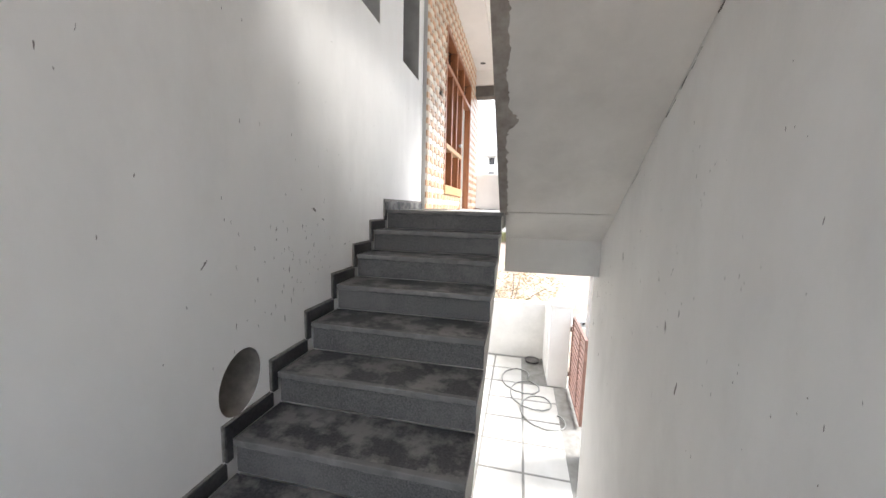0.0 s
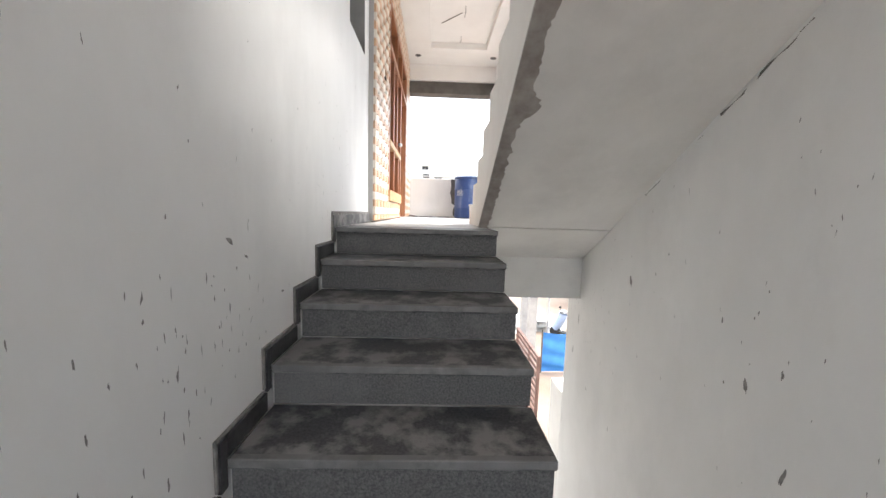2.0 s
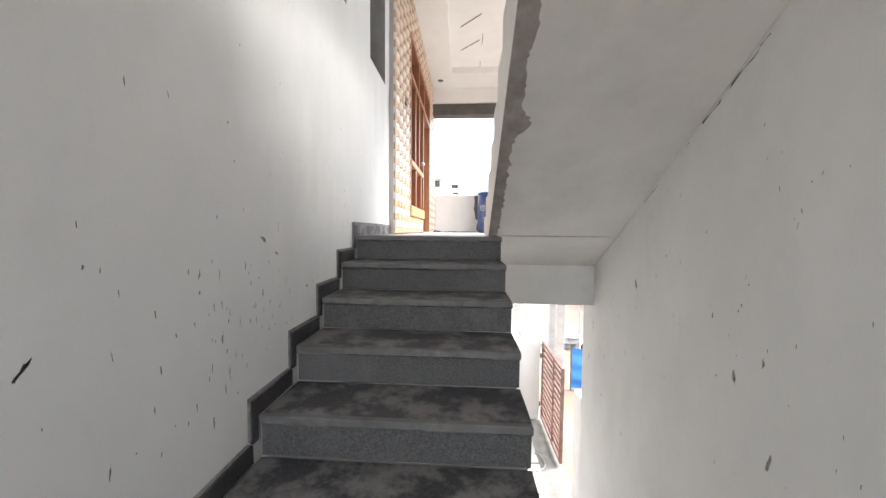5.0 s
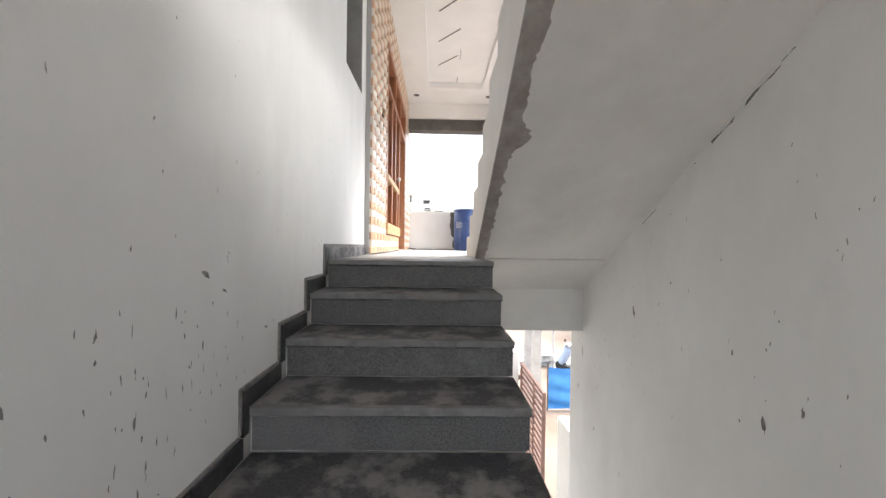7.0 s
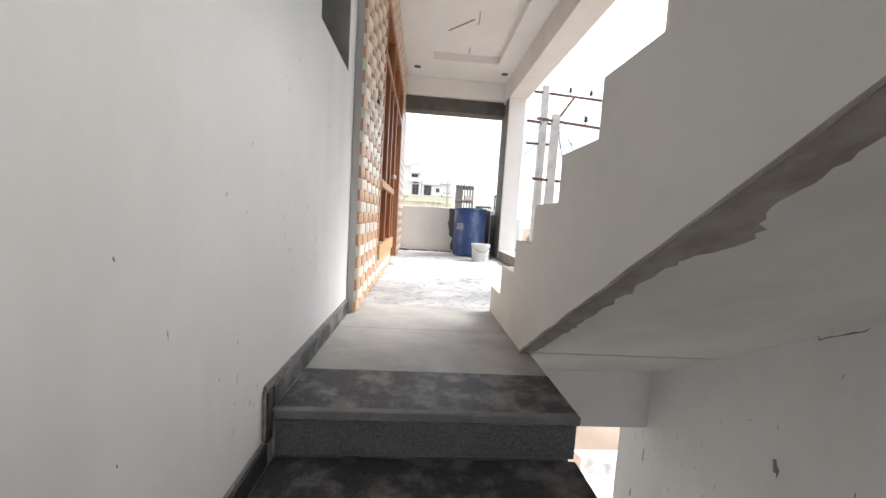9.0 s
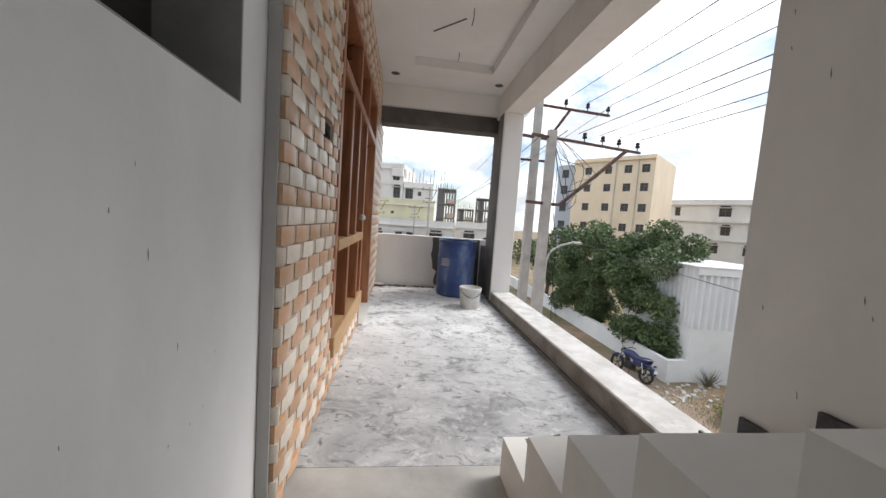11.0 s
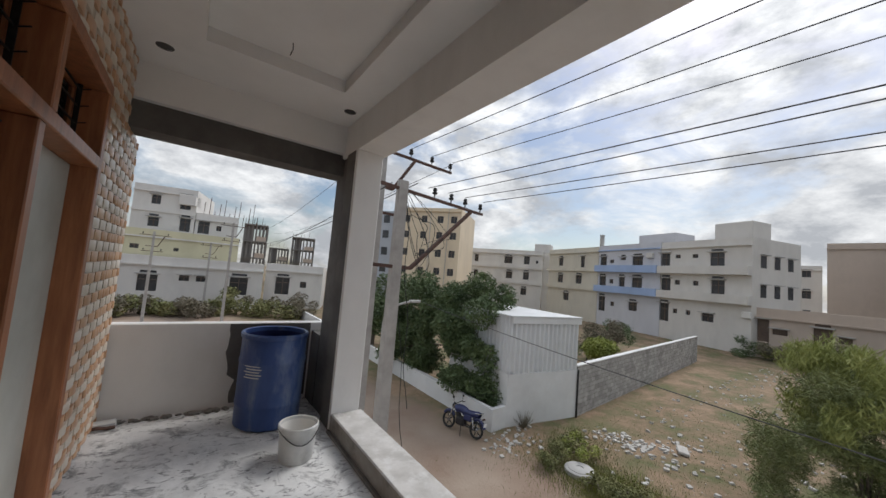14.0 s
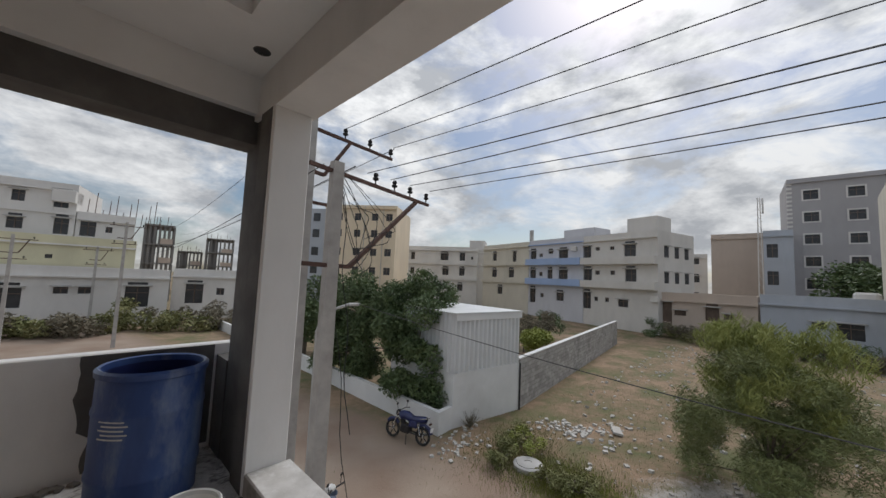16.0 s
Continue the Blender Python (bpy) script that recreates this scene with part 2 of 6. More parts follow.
add_courses(block_wall, 0.42, 0.21)
white_paint = surface("white_limewash", (0.66, 0.66, 0.65), (0.73, 0.73, 0.72), 0.7, 0.85, bump=0.2, fine=15, stain=(0.5, 0.49, 0.47), stain_scale=0.4, stain_amount=0.4)
sheet_metal = surface("white_sheet_metal", (0.60, 0.61, 0.61), (0.68, 0.69, 0.69), 0.8, 0.5, 0.0, bump=0.05)
leaf = surface("neem_leaves", (0.05, 0.085, 0.03), (0.12, 0.165, 0.062), 1.3, 0.6, bump=0.0, vary=0.0)
leaf_light = surface("acacia_leaves", (0.12, 0.15, 0.05), (0.20, 0.22, 0.08), 1.6, 0.65, bump=0.0)
leaf_yellow = surface("yellow_green_leaves", (0.19, 0.23, 0.04), (0.31, 0.34, 0.07), 1.6, 0.65, bump=0.0)
weed = surface("weeds", (0.13, 0.15, 0.05), (0.25, 0.23, 0.10), 1.1, 0.8, bump=0.0)
dry_weed = surface("dry_scrub", (0.12, 0.11, 0.075), (0.20, 0.17, 0.12), 0.9, 0.9, bump=0.0)
bark = surface("bark", (0.09, 0.075, 0.06), (0.16, 0.13, 0.105), 8, 0.9, bump=0.5, fine=30)
rubble_mat = surface("rubble", (0.38, 0.36, 0.33), (0.58, 0.56, 0.53), 3, 0.9, bump=0.3)
dark_glass = surface("dark_window", (0.028, 0.03, 0.033), (0.055, 0.055, 0.06), 0.8, 0.25, bump=0.0)
shade_grey = surface("weathered_sunshade", (0.36, 0.35, 0.34), (0.48, 0.47, 0.45), 1, 0.9, bump=0.1)
tarp = surface("blue_tarpaulin", (0.03, 0.18, 0.50), (0.06, 0.28, 0.62), 1.2, 0.45, bump=0.3, fine=4)
gate_paint = surface("brown_gate_paint", (0.16, 0.085, 0.065), (0.25, 0.14, 0.11), 6, 0.5, bump=0.1)
court_tile = surface("pale_paving_tile", (0.52, 0.50, 0.46), (0.60, 0.58, 0.54), 2, 0.7, bump=0.1, vary=0.05)
grout = surface("paving_joint", (0.20, 0.19, 0.17), (0.28, 0.27, 0.25), 5, 0.9, bump=0.2)
hose_mat = surface("grey_hose", (0.28, 0.28, 0.26), (0.36, 0.36, 0.34), 8, 0.5, bump=0.05)
cable = surface("aluminium_cable", (0.06, 0.06, 0.065), (0.10, 0.10, 0.10), 8, 0.6, 0.3, bump=0.0)
bike_and_drum_shade_blue = surface("dark_blue_bike_and_drum_shade", (0.012, 0.018, 0.07), (0.02, 0.028, 0.10), 6, 0.3, bump=0.0)
rubber = surface("black_rubber", (0.012, 0.012, 0.012), (0.03, 0.03, 0.03), 20, 0.8, bump=0.2)
chrome = surface("chromed_steel", (0.5, 0.5, 0.5), (0.62, 0.62, 0.62), 9, 0.25, 0.9, bump=0.0)
scuff = surface("scuffed_render", (0.16, 0.15, 0.14), (0.30, 0.285, 0.27), 30, 0.95, bump=0.4, fine=90)
hole_dark = surface("bare_mortar_hole", (0.15, 0.135, 0.12), (0.24, 0.22, 0.195), 12, 0.95, bump=0.5, fine=40)


# ---- mesh builder ----
class Geo:
    """Collects boxes, tubes and slabs into one mesh."""

    def __init__(self):
        self.v, self.f = [], []

    def add(self, verts, faces):
        k = len(self.v)
        self.v += [tuple(p) for p in verts]
        self.f += [tuple(i + k for i in q) for q in faces]
        return self

    def box(self, x0, y0, z0, x1, y1, z1, bevel=0.0, m=None):
        b = min(bevel, (x1 - x0) * 0.45, (y1 - y0) * 0.45, (z1 - z0) * 0.45)
        if b <= 0:
            vs = [(x, y, z) for z in (z0, z1) for y in (y0, y1) for x in (x0, x1)]
            fs = [(0, 2, 3, 1), (4, 5, 7, 6), (0, 1, 5, 4), (2, 6, 7, 3), (0, 4, 6, 2), (1, 3, 7, 5)]
        else:
            bm = bmesh.new()
            bmesh.ops.create_cube(bm, size=1.0)
            for q in bm.verts:
                q.co = ((x0 + x1) / 2 + q.co.x * (x1 - x0), (y0 + y1) / 2 + q.co.y * (y1 - y0), (z0 + z1) / 2 + q.co.z * (z1 - z0))
            bmesh.ops.bevel(bm, geom=bm.edges[:], offset=b, segments=1, affect="EDGES")
            bm.verts.index_update()
            vs = [q.co.copy() for q in bm.verts]
            fs = [[q.index for q in g.verts] for g in bm.faces]
            bm.free()
        if m is not None:
            vs = [m @ Vector(p) for p in vs]
        return self.add(vs, fs)

    def tube(self, p0, p1, r0, r1=None, n=8, cap=True):
        p0, p1 = Vector(p0), Vector(p1)
        r1 = r0 if r1 is None else r1
        d = (p1 - p0).normalized()
        a = d.orthogonal().normalized()
        b = d.cross(a)
        ring = lambda p, r: [p + (a * math.cos(2 * math.pi * i / n) + b * math.sin(2 * math.pi * i / n)) * r for i in range(n)]
        fs = [(i, (i + 1) % n, n + (i + 1) % n, n + i) for i in range(n)]
        if cap:
            fs += [tuple(range(n))[::-1], tuple(range(n, 2 * n))]
        return self.add(ring(p0, r0) + ring(p1, r1), fs)

    def path(self, pts, r, n=6):
        pts = [Vector(p) for p in pts]
        vs, fs = [], []
        up = Vector((0.13, 0.29, 0.95))
        for k, p in enumerate(pts):
            d = (pts[min(k + 1, len(pts) - 1)] - pts[max(k - 1, 0)]).normalized()
            a = d.cross(up).normalized()
            b = d.cross(a)
            vs += [p + (a * math.cos(2 * math.pi * i / n) + b * math.sin(2 * math.pi * i / n)) * r for i in range(n)]
            if k:
                o = (k - 1) * n
                fs += [(o + i, o + (i + 1) % n, o + n + (i + 1) % n, o + n + i) for i in range(n)]
        return self.add(vs, fs)

    def lathe(self, x, y, profile, n=28):
        vs, fs = [], []
        for k, (r, z) in enumerate(profile):
            vs += [(x + r * math.cos(2 * math.pi * i / n), y + r * math.sin(2 * math.pi * i / n), z) for i in range(n)]
            if k:
                o = (k - 1) * n
                fs += [(o + i, o + (i + 1) % n, o + n + (i + 1) % n, o + n + i) for i in range(n)]
        return self.add(vs, fs)

    def prism(self, outline, x0, x1):
        """An outline in (y, z), drawn out along x."""
        n = len(outline)
        vs = [(x0, y, z) for y, z in outline] + [(x1, y, z) for y, z in outline]
        fs = [(i, (i + 1) % n, n + (i + 1) % n, n + i) for i in range(n)] + [tuple(range(n))[::-1], tuple(range(n, 2 * n))]
        return self.add(vs, fs)

    def data(self, name, mat, smooth=False):
        me = bpy.data.meshes.new(name)
        me.from_pydata(self.v, [], self.f)
        bm = bmesh.new()
        bm.from_mesh(me)
        bmesh.ops.recalc_face_normals(bm, faces=bm.faces[:])
        bm.to_mesh(me)
        bm.free()
        me.materials.append(mat)
        if smooth:
            me.polygons.foreach_set("use_smooth", [True] * len(me.polygons))
            me.set_sharp_from_angle(angle=radians(40))
        return me


def part(name, geo, mat, parent=None, label="", smooth=False):
    ob = new(name, geo.data(name, mat, smooth))
    if parent is not None:
        ob.parent = parent
    if label:
        tagged(ob, label)
    return ob


def structure(name, geo, mat, label, smooth=False):
    return tagged(part(name, geo, mat, smooth=smooth), label, "structure", kind="structure")


def thing(name, label, category, at=(0, 0, 0), group=""):
    ob = new(name)
    ob.empty_display_size = 0.1
    ob.location = at
    return tagged(ob, label, category, group)


GROUND, COURT = -4.3, -4.0
CEIL = 3.19

# ---- structure: stair, walls, balcony ----
def wall_x(x0, x1, y0, y1, z0, z1, holes):
    """A wall along y between x0 and x1, with rectangular holes (ya, yb, za, zb)."""
    g = Geo()
    ys = sorted({y0, y1, *[h[0] for h in holes], *[h[1] for h in holes]})
    zs = sorted({z0, z1, *[h[2] for h in holes], *[h[3] for h in holes]})
    solid = lambda a, b: not any(h[0] - 1e-6 <= a < h[1] - 1e-6 and h[2] - 1e-6 <= b < h[3] - 1e-6 for h in holes)
    for i in range(len(ys) - 1):
        j = 0
        while j < len(zs) - 1:
            if solid(ys[i], zs[j]):
                k = j
                while k + 1 < len(zs) - 1 and solid(ys[i], zs[k + 1]):
                    k += 1
                g.box(x0, ys[i], zs[j], x1, ys[i + 1], zs[k + 1])
                j = k + 1
            else:
                j += 1
    return g


W1 = (-1.75, -0.14, 1.54, 2.75)   # two window openings in the stair wall
W2 = (0.44, 0.99, 1.48, 2.75)
structure("wall_west", wall_x(-0.24, 0, -4.5, 1.16, -4.3, 3.4, [W1, W2, (-1.93, -1.59, -0.96, -0.62)]), plaster, "white putty-coated stair wall with paint scuffs and two window openings")
FR = (2.14, 4.66, 0.24, 2.66)      # the wooden door and window frame
structure("wall_west_house", wall_x(-0.24, 0.0, 1.16, 6.12, -4.3, 3.4, [(FR[0], 3.62, FR[2], FR[3]), (3.62, FR[1], 0.0, FR[3]), (1.745, 1.985, 1.574, 1.676)]), plaster, "white plastered house wall behind the woven stone tiles")
# the high hole is an unseen opening, added to light the west wall
structure("wall_east", wall_x(2.12, 2.41, -4.5, 1.355, -4.3, 3.4, [(-2.4, 0.85, 2.64, 3.19)]), plaster, "white putty-coated stair wall with brown scuffs, ending in a column, with an unseen light opening added up high")
# never in view; its opening is added to bring light in from behind
structure("wall_south", Geo().box(-0.24, -4.74, -4.3, 2.41, -4.5, -0.6).box(-0.24, -4.74, 1.9, 2.41, -4.5, 3.4).box(-0.24, -4.74, -0.6, 0.1, -4.5, 1.9).box(2.0, -4.74, -0.6, 2.41, -4.5, 1.9), plaster, "plain white wall behind the stair landing, with an unseen opening added for light")

# rooms behind the openings, closed; dark cement stands in for their shade
structure("wall_room", Geo().box(-3.2, -4.5, -0.2, -3.0, 6.12, 3.4).box(-3.0, -4.5, -0.2, -0.24, -4.3, 3.4).box(-3.0, 5.9, -0.2, -0.24, 6.12, 3.4).box(-3.0, 1.0, -0.2, -0.24, 1.2, 3.4), cement, "added room walls, dark to stand for the shade inside")
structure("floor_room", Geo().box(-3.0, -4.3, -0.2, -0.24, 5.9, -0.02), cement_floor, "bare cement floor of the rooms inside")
structure("ceiling_room", Geo().box(-3.0, -4.3, 3.1, -0.24, 5.9, 3.3), cement, "added room ceiling, dark to stand for the shade inside")

# the flight walked up: granite treads on a concrete waist
RISE, GO = 0.17, 0.305
SW = 1.07
core = Geo()
outline = [(0.30, -0.035), (0.0 + 0.03, -0.035)]
for i in range(9):
    y, z = -GO * i, -RISE * i
    outline += [(y + 0.03, z - 0.035 - RISE), (y + 0.03 - GO, z - 0.035 - RISE)]
outline[-1] = (-GO * 9 + 0.5, -1.565)
outline += [(-GO * 9 + 0.5, -1.82), (0.30, -0.27)]
stair = tagged(part("staircase", core.prism(outline, 0.0, SW - 0.012), plaster_warm), "concrete flight with dusty dark granite treads and risers", "structure", kind="structure")
for i in range(1, 9):
    y, z = -GO * i, -RISE * i
    part("tread", Geo().box(0.0165, y - 0.012, z - 0.034, SW, y + GO, z, 0.004), granite, stair)
for i in range(9):
    y, z = -GO * i, -RISE * i
    part("riser", Geo().box(0.0165, y + 0.006, z - RISE + 0.001, SW - 0.004, y + 0.028, z - 0.0345, 0.002), granite_riser, stair)
part("tread", Geo().box(0.0165, -0.012, -0.034, SW, 0.315, 0.0, 0.004), granite, stair, "dust-covered granite landing edge")
for i in range(9):
    y, z = -GO * i, -RISE * i
    part("nosing", Geo().box(0.0168, y - 0.0135, z - 0.030, SW - 0.002, y + 0.016, z + 0.0012, 0.003), granite_dust, stair, "pale dusty nosing")
# stepped skirting along the wall
for i in range(9):
    y, z = -GO * i, -RISE * i
    part("skirting_riser", Geo().box(0.001, y - 0.045, z - RISE + 0.075, 0.016, y - 0.008, z + 0.075, 0.002), granite_dark, stair)
    if i:
        part("skirting_tread", Geo().box(0.001, y - 0.008, z + 0.001, 0.0155, y + GO - 0.045, z + 0.075, 0.002), granite_dark, stair)
for i in range(9):
    y, z = -GO * i, -RISE * i
    part("mortar_line", Geo().box(0.001, y - 0.058, z - RISE + 0.088, 0.010, y - 0.0455, z + 0.088, 0.002), scuff, stair, "rough mortar edge of the skirting")
    part("mortar_line", Geo().box(0.001, y - 0.045, z + 0.0755, 0.010, (y + GO - 0.06) if i else (y - 0.01), z + 0.088, 0.002), scuff, stair)
# unseen slab, added to keep the sky's light out of the stairwell
structure("slab_stair_shade", Geo().box(0.002, -2.4, 3.2, 2.118, 1.155, 3.38), ceiling_white, "unseen slab added over the stairwell to hold off sky light")
structure("floor_landing", Geo().box(0.0, -4.5, -1.72, 2.12, -GO * 8 + 0.02, -1.53), granite, "dusty granite mid landing of the staircase")

# upper flight on the right, seen from below and the side
R3, G3, Y3 = 0.19, 0.285, 1.39
out3 = [(Y3 + 0.0, 0.001)]
for k in range(1, 12):
    yk = Y3 - G3 * (k - 1)
    out3 += [(yk, R3 * k), (yk - G3, R3 * k)]
ye = Y3 - G3 * 11
out3 += [(ye, 0.38 - 0.65 * ye), (0.58, 0.003)]
upper = tagged(part("staircase_upper", Geo().prism(out3, 1.02, 2.118), plaster_warm), "raw plastered upper flight with bare cement edges", "structure", kind="structure")
# dark plates stand in for the shade notches between steps and wall
for k in range(1, 7):
    yk = Y3 - G3 * (k - 1)
    part("skirting_riser", Geo().box(2.096, yk + 0.002, R3 * (k - 1) + 0.001, 2.117, yk + (0.15 if k > 1 else 0.06), R3 * k - 0.004, 0.003), granite_dark, upper, "dark plate that stands for the shade notch beside the step")
structure("floor_upper_landing", Geo().box(0.002, -4.498, R3 * 11 - 0.2, 2.118, ye + 0.1, R3 * 11), plaster_warm, "concrete slab of the upper landing")
# landing edge below the upper flight
apron = [(0.58, -0.001), (1.35, -0.001), (1.35, -0.70), (1.07, -0.70), (1.07, -0.30), (0.70, -0.075)]
structure("beam_landing", Geo().prism(apron, SW + 0.002, 2.118), plaster_warm, "plastered landing beam over the side opening")
# dark cement band on the lower edge of the upper flight
sl = lambda y: 0.38 - 0.65 * y
band = Geo()
def smear(y):
    """How far the cement reaches across the soffit at y."""
    w = 0.075 + 0.018 * noise.noise((y * 6, 7, 0)) + 0.022 * noise.noise((y * 21, 3, 0)) + 0.012 * noise.noise((y * 60, 5, 0))
    return max(0.03, w + 0.075 * math.exp(-((y + 0.44) / 0.07) ** 2) * (1 + 0.5 * noise.noise((y * 45, 9, 0))) + 0.02 * math.exp(-((y + 0.9) / 0.3) ** 2))


for a in range(180):
    ya, yb = 0.62 - 0.015 * a, 0.62 - 0.015 * (a + 1)
    wa, wb = 0.010 + 0.008 * noise.noise((ya * 9, 1, 0)), 0.010 + 0.008 * noise.noise((yb * 9, 1, 0))
    band.add([(1.016, ya, sl(ya)), (1.016, yb, sl(yb)), (1.016, yb, sl(yb) + wb), (1.016, ya, sl(ya) + wa)], [(0, 1, 2, 3)])
    band.add([(1.016, ya, sl(ya) - 0.004), (1.016, yb, sl(yb) - 0.004), (1.02 + smear(yb), yb, sl(yb) - 0.004), (1.02 + smear(ya), ya, sl(ya) - 0.004)], [(0, 1, 2, 3)])
part("cement_band", band, cement_band_mat, upper, "rough dark cement band along the bottom edge")

# balcony
BX, BE = 1.88, 5.97
structure("floor", Geo().box(0.0, 1.461, -0.16, 2.2, BE, -0.004).box(SW + 0.001, 1.361, -0.16, 2.118, 1.459, -0.005), floor_mat, "cement balcony floor dusted with white putty powder")
structure("floor_landing_top", Geo().box(0.0, 0.318, -0.16, SW, 0.888, -0.003, 0.002).box(0.0, 0.891, -0.16, SW, 1.459, -0.003, 0.002), landing_stone, "dust-covered stone slabs on the upper landing")
KH = 0.165
structure("kerb", Geo().box(BX + 0.004, 1.372, 0.0, 2.20, 4.97, KH, 0.008), surface("dusty_kerb_plaster", (0.50, 0.48, 0.45), (0.66, 0.64, 0.61), 5, 0.85, bump=0.3, fine=60, stain=(0.74, 0.73, 0.71), stain_scale=9, stain_amount=0.8), "low dusty plastered kerb along the balcony edge")
# the kerb's inner face is browner and darker than its top
structure("trim_kerb_face", Geo().box(BX, 1.40, 0.023, BX + 0.0035, 4.968, KH - 0.012), surface("dark_kerb_face", (0.24, 0.215, 0.185), (0.36, 0.33, 0.295), 4, 0.9, bump=0.4, fine=50, stain=(0.14, 0.125, 0.11), stain_scale=6, stain_amount=0.7), "inner face of the kerb, browner and darker than its top")
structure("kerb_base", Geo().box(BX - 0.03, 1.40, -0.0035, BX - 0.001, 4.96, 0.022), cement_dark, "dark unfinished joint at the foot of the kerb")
structure("fascia", Geo().box(1.88, 1.375, -0.6, 2.2, BE + 0.2, -0.162), plaster, "white outer edge beam below the balcony")
structure("column_1", Geo().box(BX, 4.97, 0.0, 2.17, 5.25, 2.84, 0.006), plaster, "square column with a white front")
# bare cement of column and end beam, with shade put into its colour
structure("column_1_side", Geo().box(BX + 0.03, 5.251, 0.0, 2.17, 5.66, 2.84), cement, "bare cement side of the corner column, shade in its colour")
structure("column_1_face", Geo().box(BX - 0.004, 5.02, 0.0, BX - 0.001, 5.25, 2.84), cement, "cement inner face of the column, shade in its colour")
structure("wall_north_parapet", Geo().box(0.0, BE, -0.16, 2.2, BE + 0.12, 0.90, 0.01), plaster, "white plastered parapet with a bare cement patch")
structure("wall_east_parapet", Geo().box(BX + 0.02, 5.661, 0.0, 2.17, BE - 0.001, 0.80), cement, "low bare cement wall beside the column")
structure("beam_north", Geo().box(0.0, 5.44, 2.64, 2.17, 5.72, 3.2), cement, "bare cement beam over the end opening, shade in its colour")
structure("beam_east", Geo().box(BX, 1.372, 2.84, 2.20, 5.44, 3.4), plaster, "white beam over the open balcony side")
# ceiling with a sunken tray
TX0, TX1, TY0, TY1 = 0.52, 1.57, 1.75, 4.62
cg = Geo()
cg.box(0.0, 1.161, CEIL, TX0, 5.438, 3.30).box(TX1, 1.161, CEIL, BX - 0.001, 5.438, 3.30).box(TX0, 1.161, CEIL, TX1, TY0, 3.30).box(TX0, TY1, CEIL, TX1, 5.438, 3.30)
cg.box(0.0, 1.161, 3.301, BX - 0.001, 5.438, 3.4)
cg.box(0.0, 5.36, 2.88, BX - 0.001, 5.439, CEIL - 0.001)
structure("ceiling", cg, ceiling_white, "white false ceiling with a recessed rectangular tray")
structure("roof", Geo().box(-3.3, 1.1, 3.42, 2.45, 6.2, 3.55).box(-3.3, -4.8, 3.42, -0.24, 1.1, 3.55), cement, "concrete roof slab")

# bare cement reveals in the stair wall's openings
for k, (ya, yb, za, zb) in enumerate((W1, W2)):
    structure("window_%d" % (k + 1), Geo().box(-0.238, yb - 0.006, za, -0.002, yb - 0.001, zb).box(-0.238, ya + 0.001, za, -0.002, ya + 0.006, zb).box(-0.238, ya + 0.007, za + 0.001, -0.002, yb - 0.007, za + 0.006), cement_light, "unglazed window opening with bare cement reveals")

# ---- outdoors ----
EYE = Vector((0.63, 2.10, 1.72))


def polar(az, d, z=GROUND):
    """A place seen from the balcony: degrees to the right of +y, metres away."""
    return Vector((EYE.x + d * math.sin(radians(az)), EYE.y + d * math.cos(radians(az)), z))


def uneven(x, y):
    return 0.10 * noise.noise((x * 0.12, y * 0.12, 3)) + 0.05 * noise.noise((x * 0.6, y * 0.6, 8))


def ground_sheet():
    g = Geo()
    xs = [-400, -150, -60, -20, -6, 2.6, 3.2, *[4 + 0.8 * i for i in range(60)], 60, 80, 120, 200, 420]
    ys = [-400, -150, -60, -30, *[-22 + 0.8 * i for i in range(62)], 36, 50, 80, 150, 420]
    vs = []
    for y in ys:
        for x in xs:
            plot = 1.0 if (x > 11.2 and -25 < y < 10.5 and x < 50) else 0.25
            vs.append((x, y, GROUND + (uneven(x, y) * plot if 3 < x < 60 else 0) - (0.05 if x < 3 else 0)))
    n = len(xs)
    fs = [(j * n + i, j * n + i + 1, (j + 1) * n + i + 1, (j + 1) * n + i) for j in range(len(ys) - 1) for i in range(n - 1)]
    g.add(vs, fs)
    return g


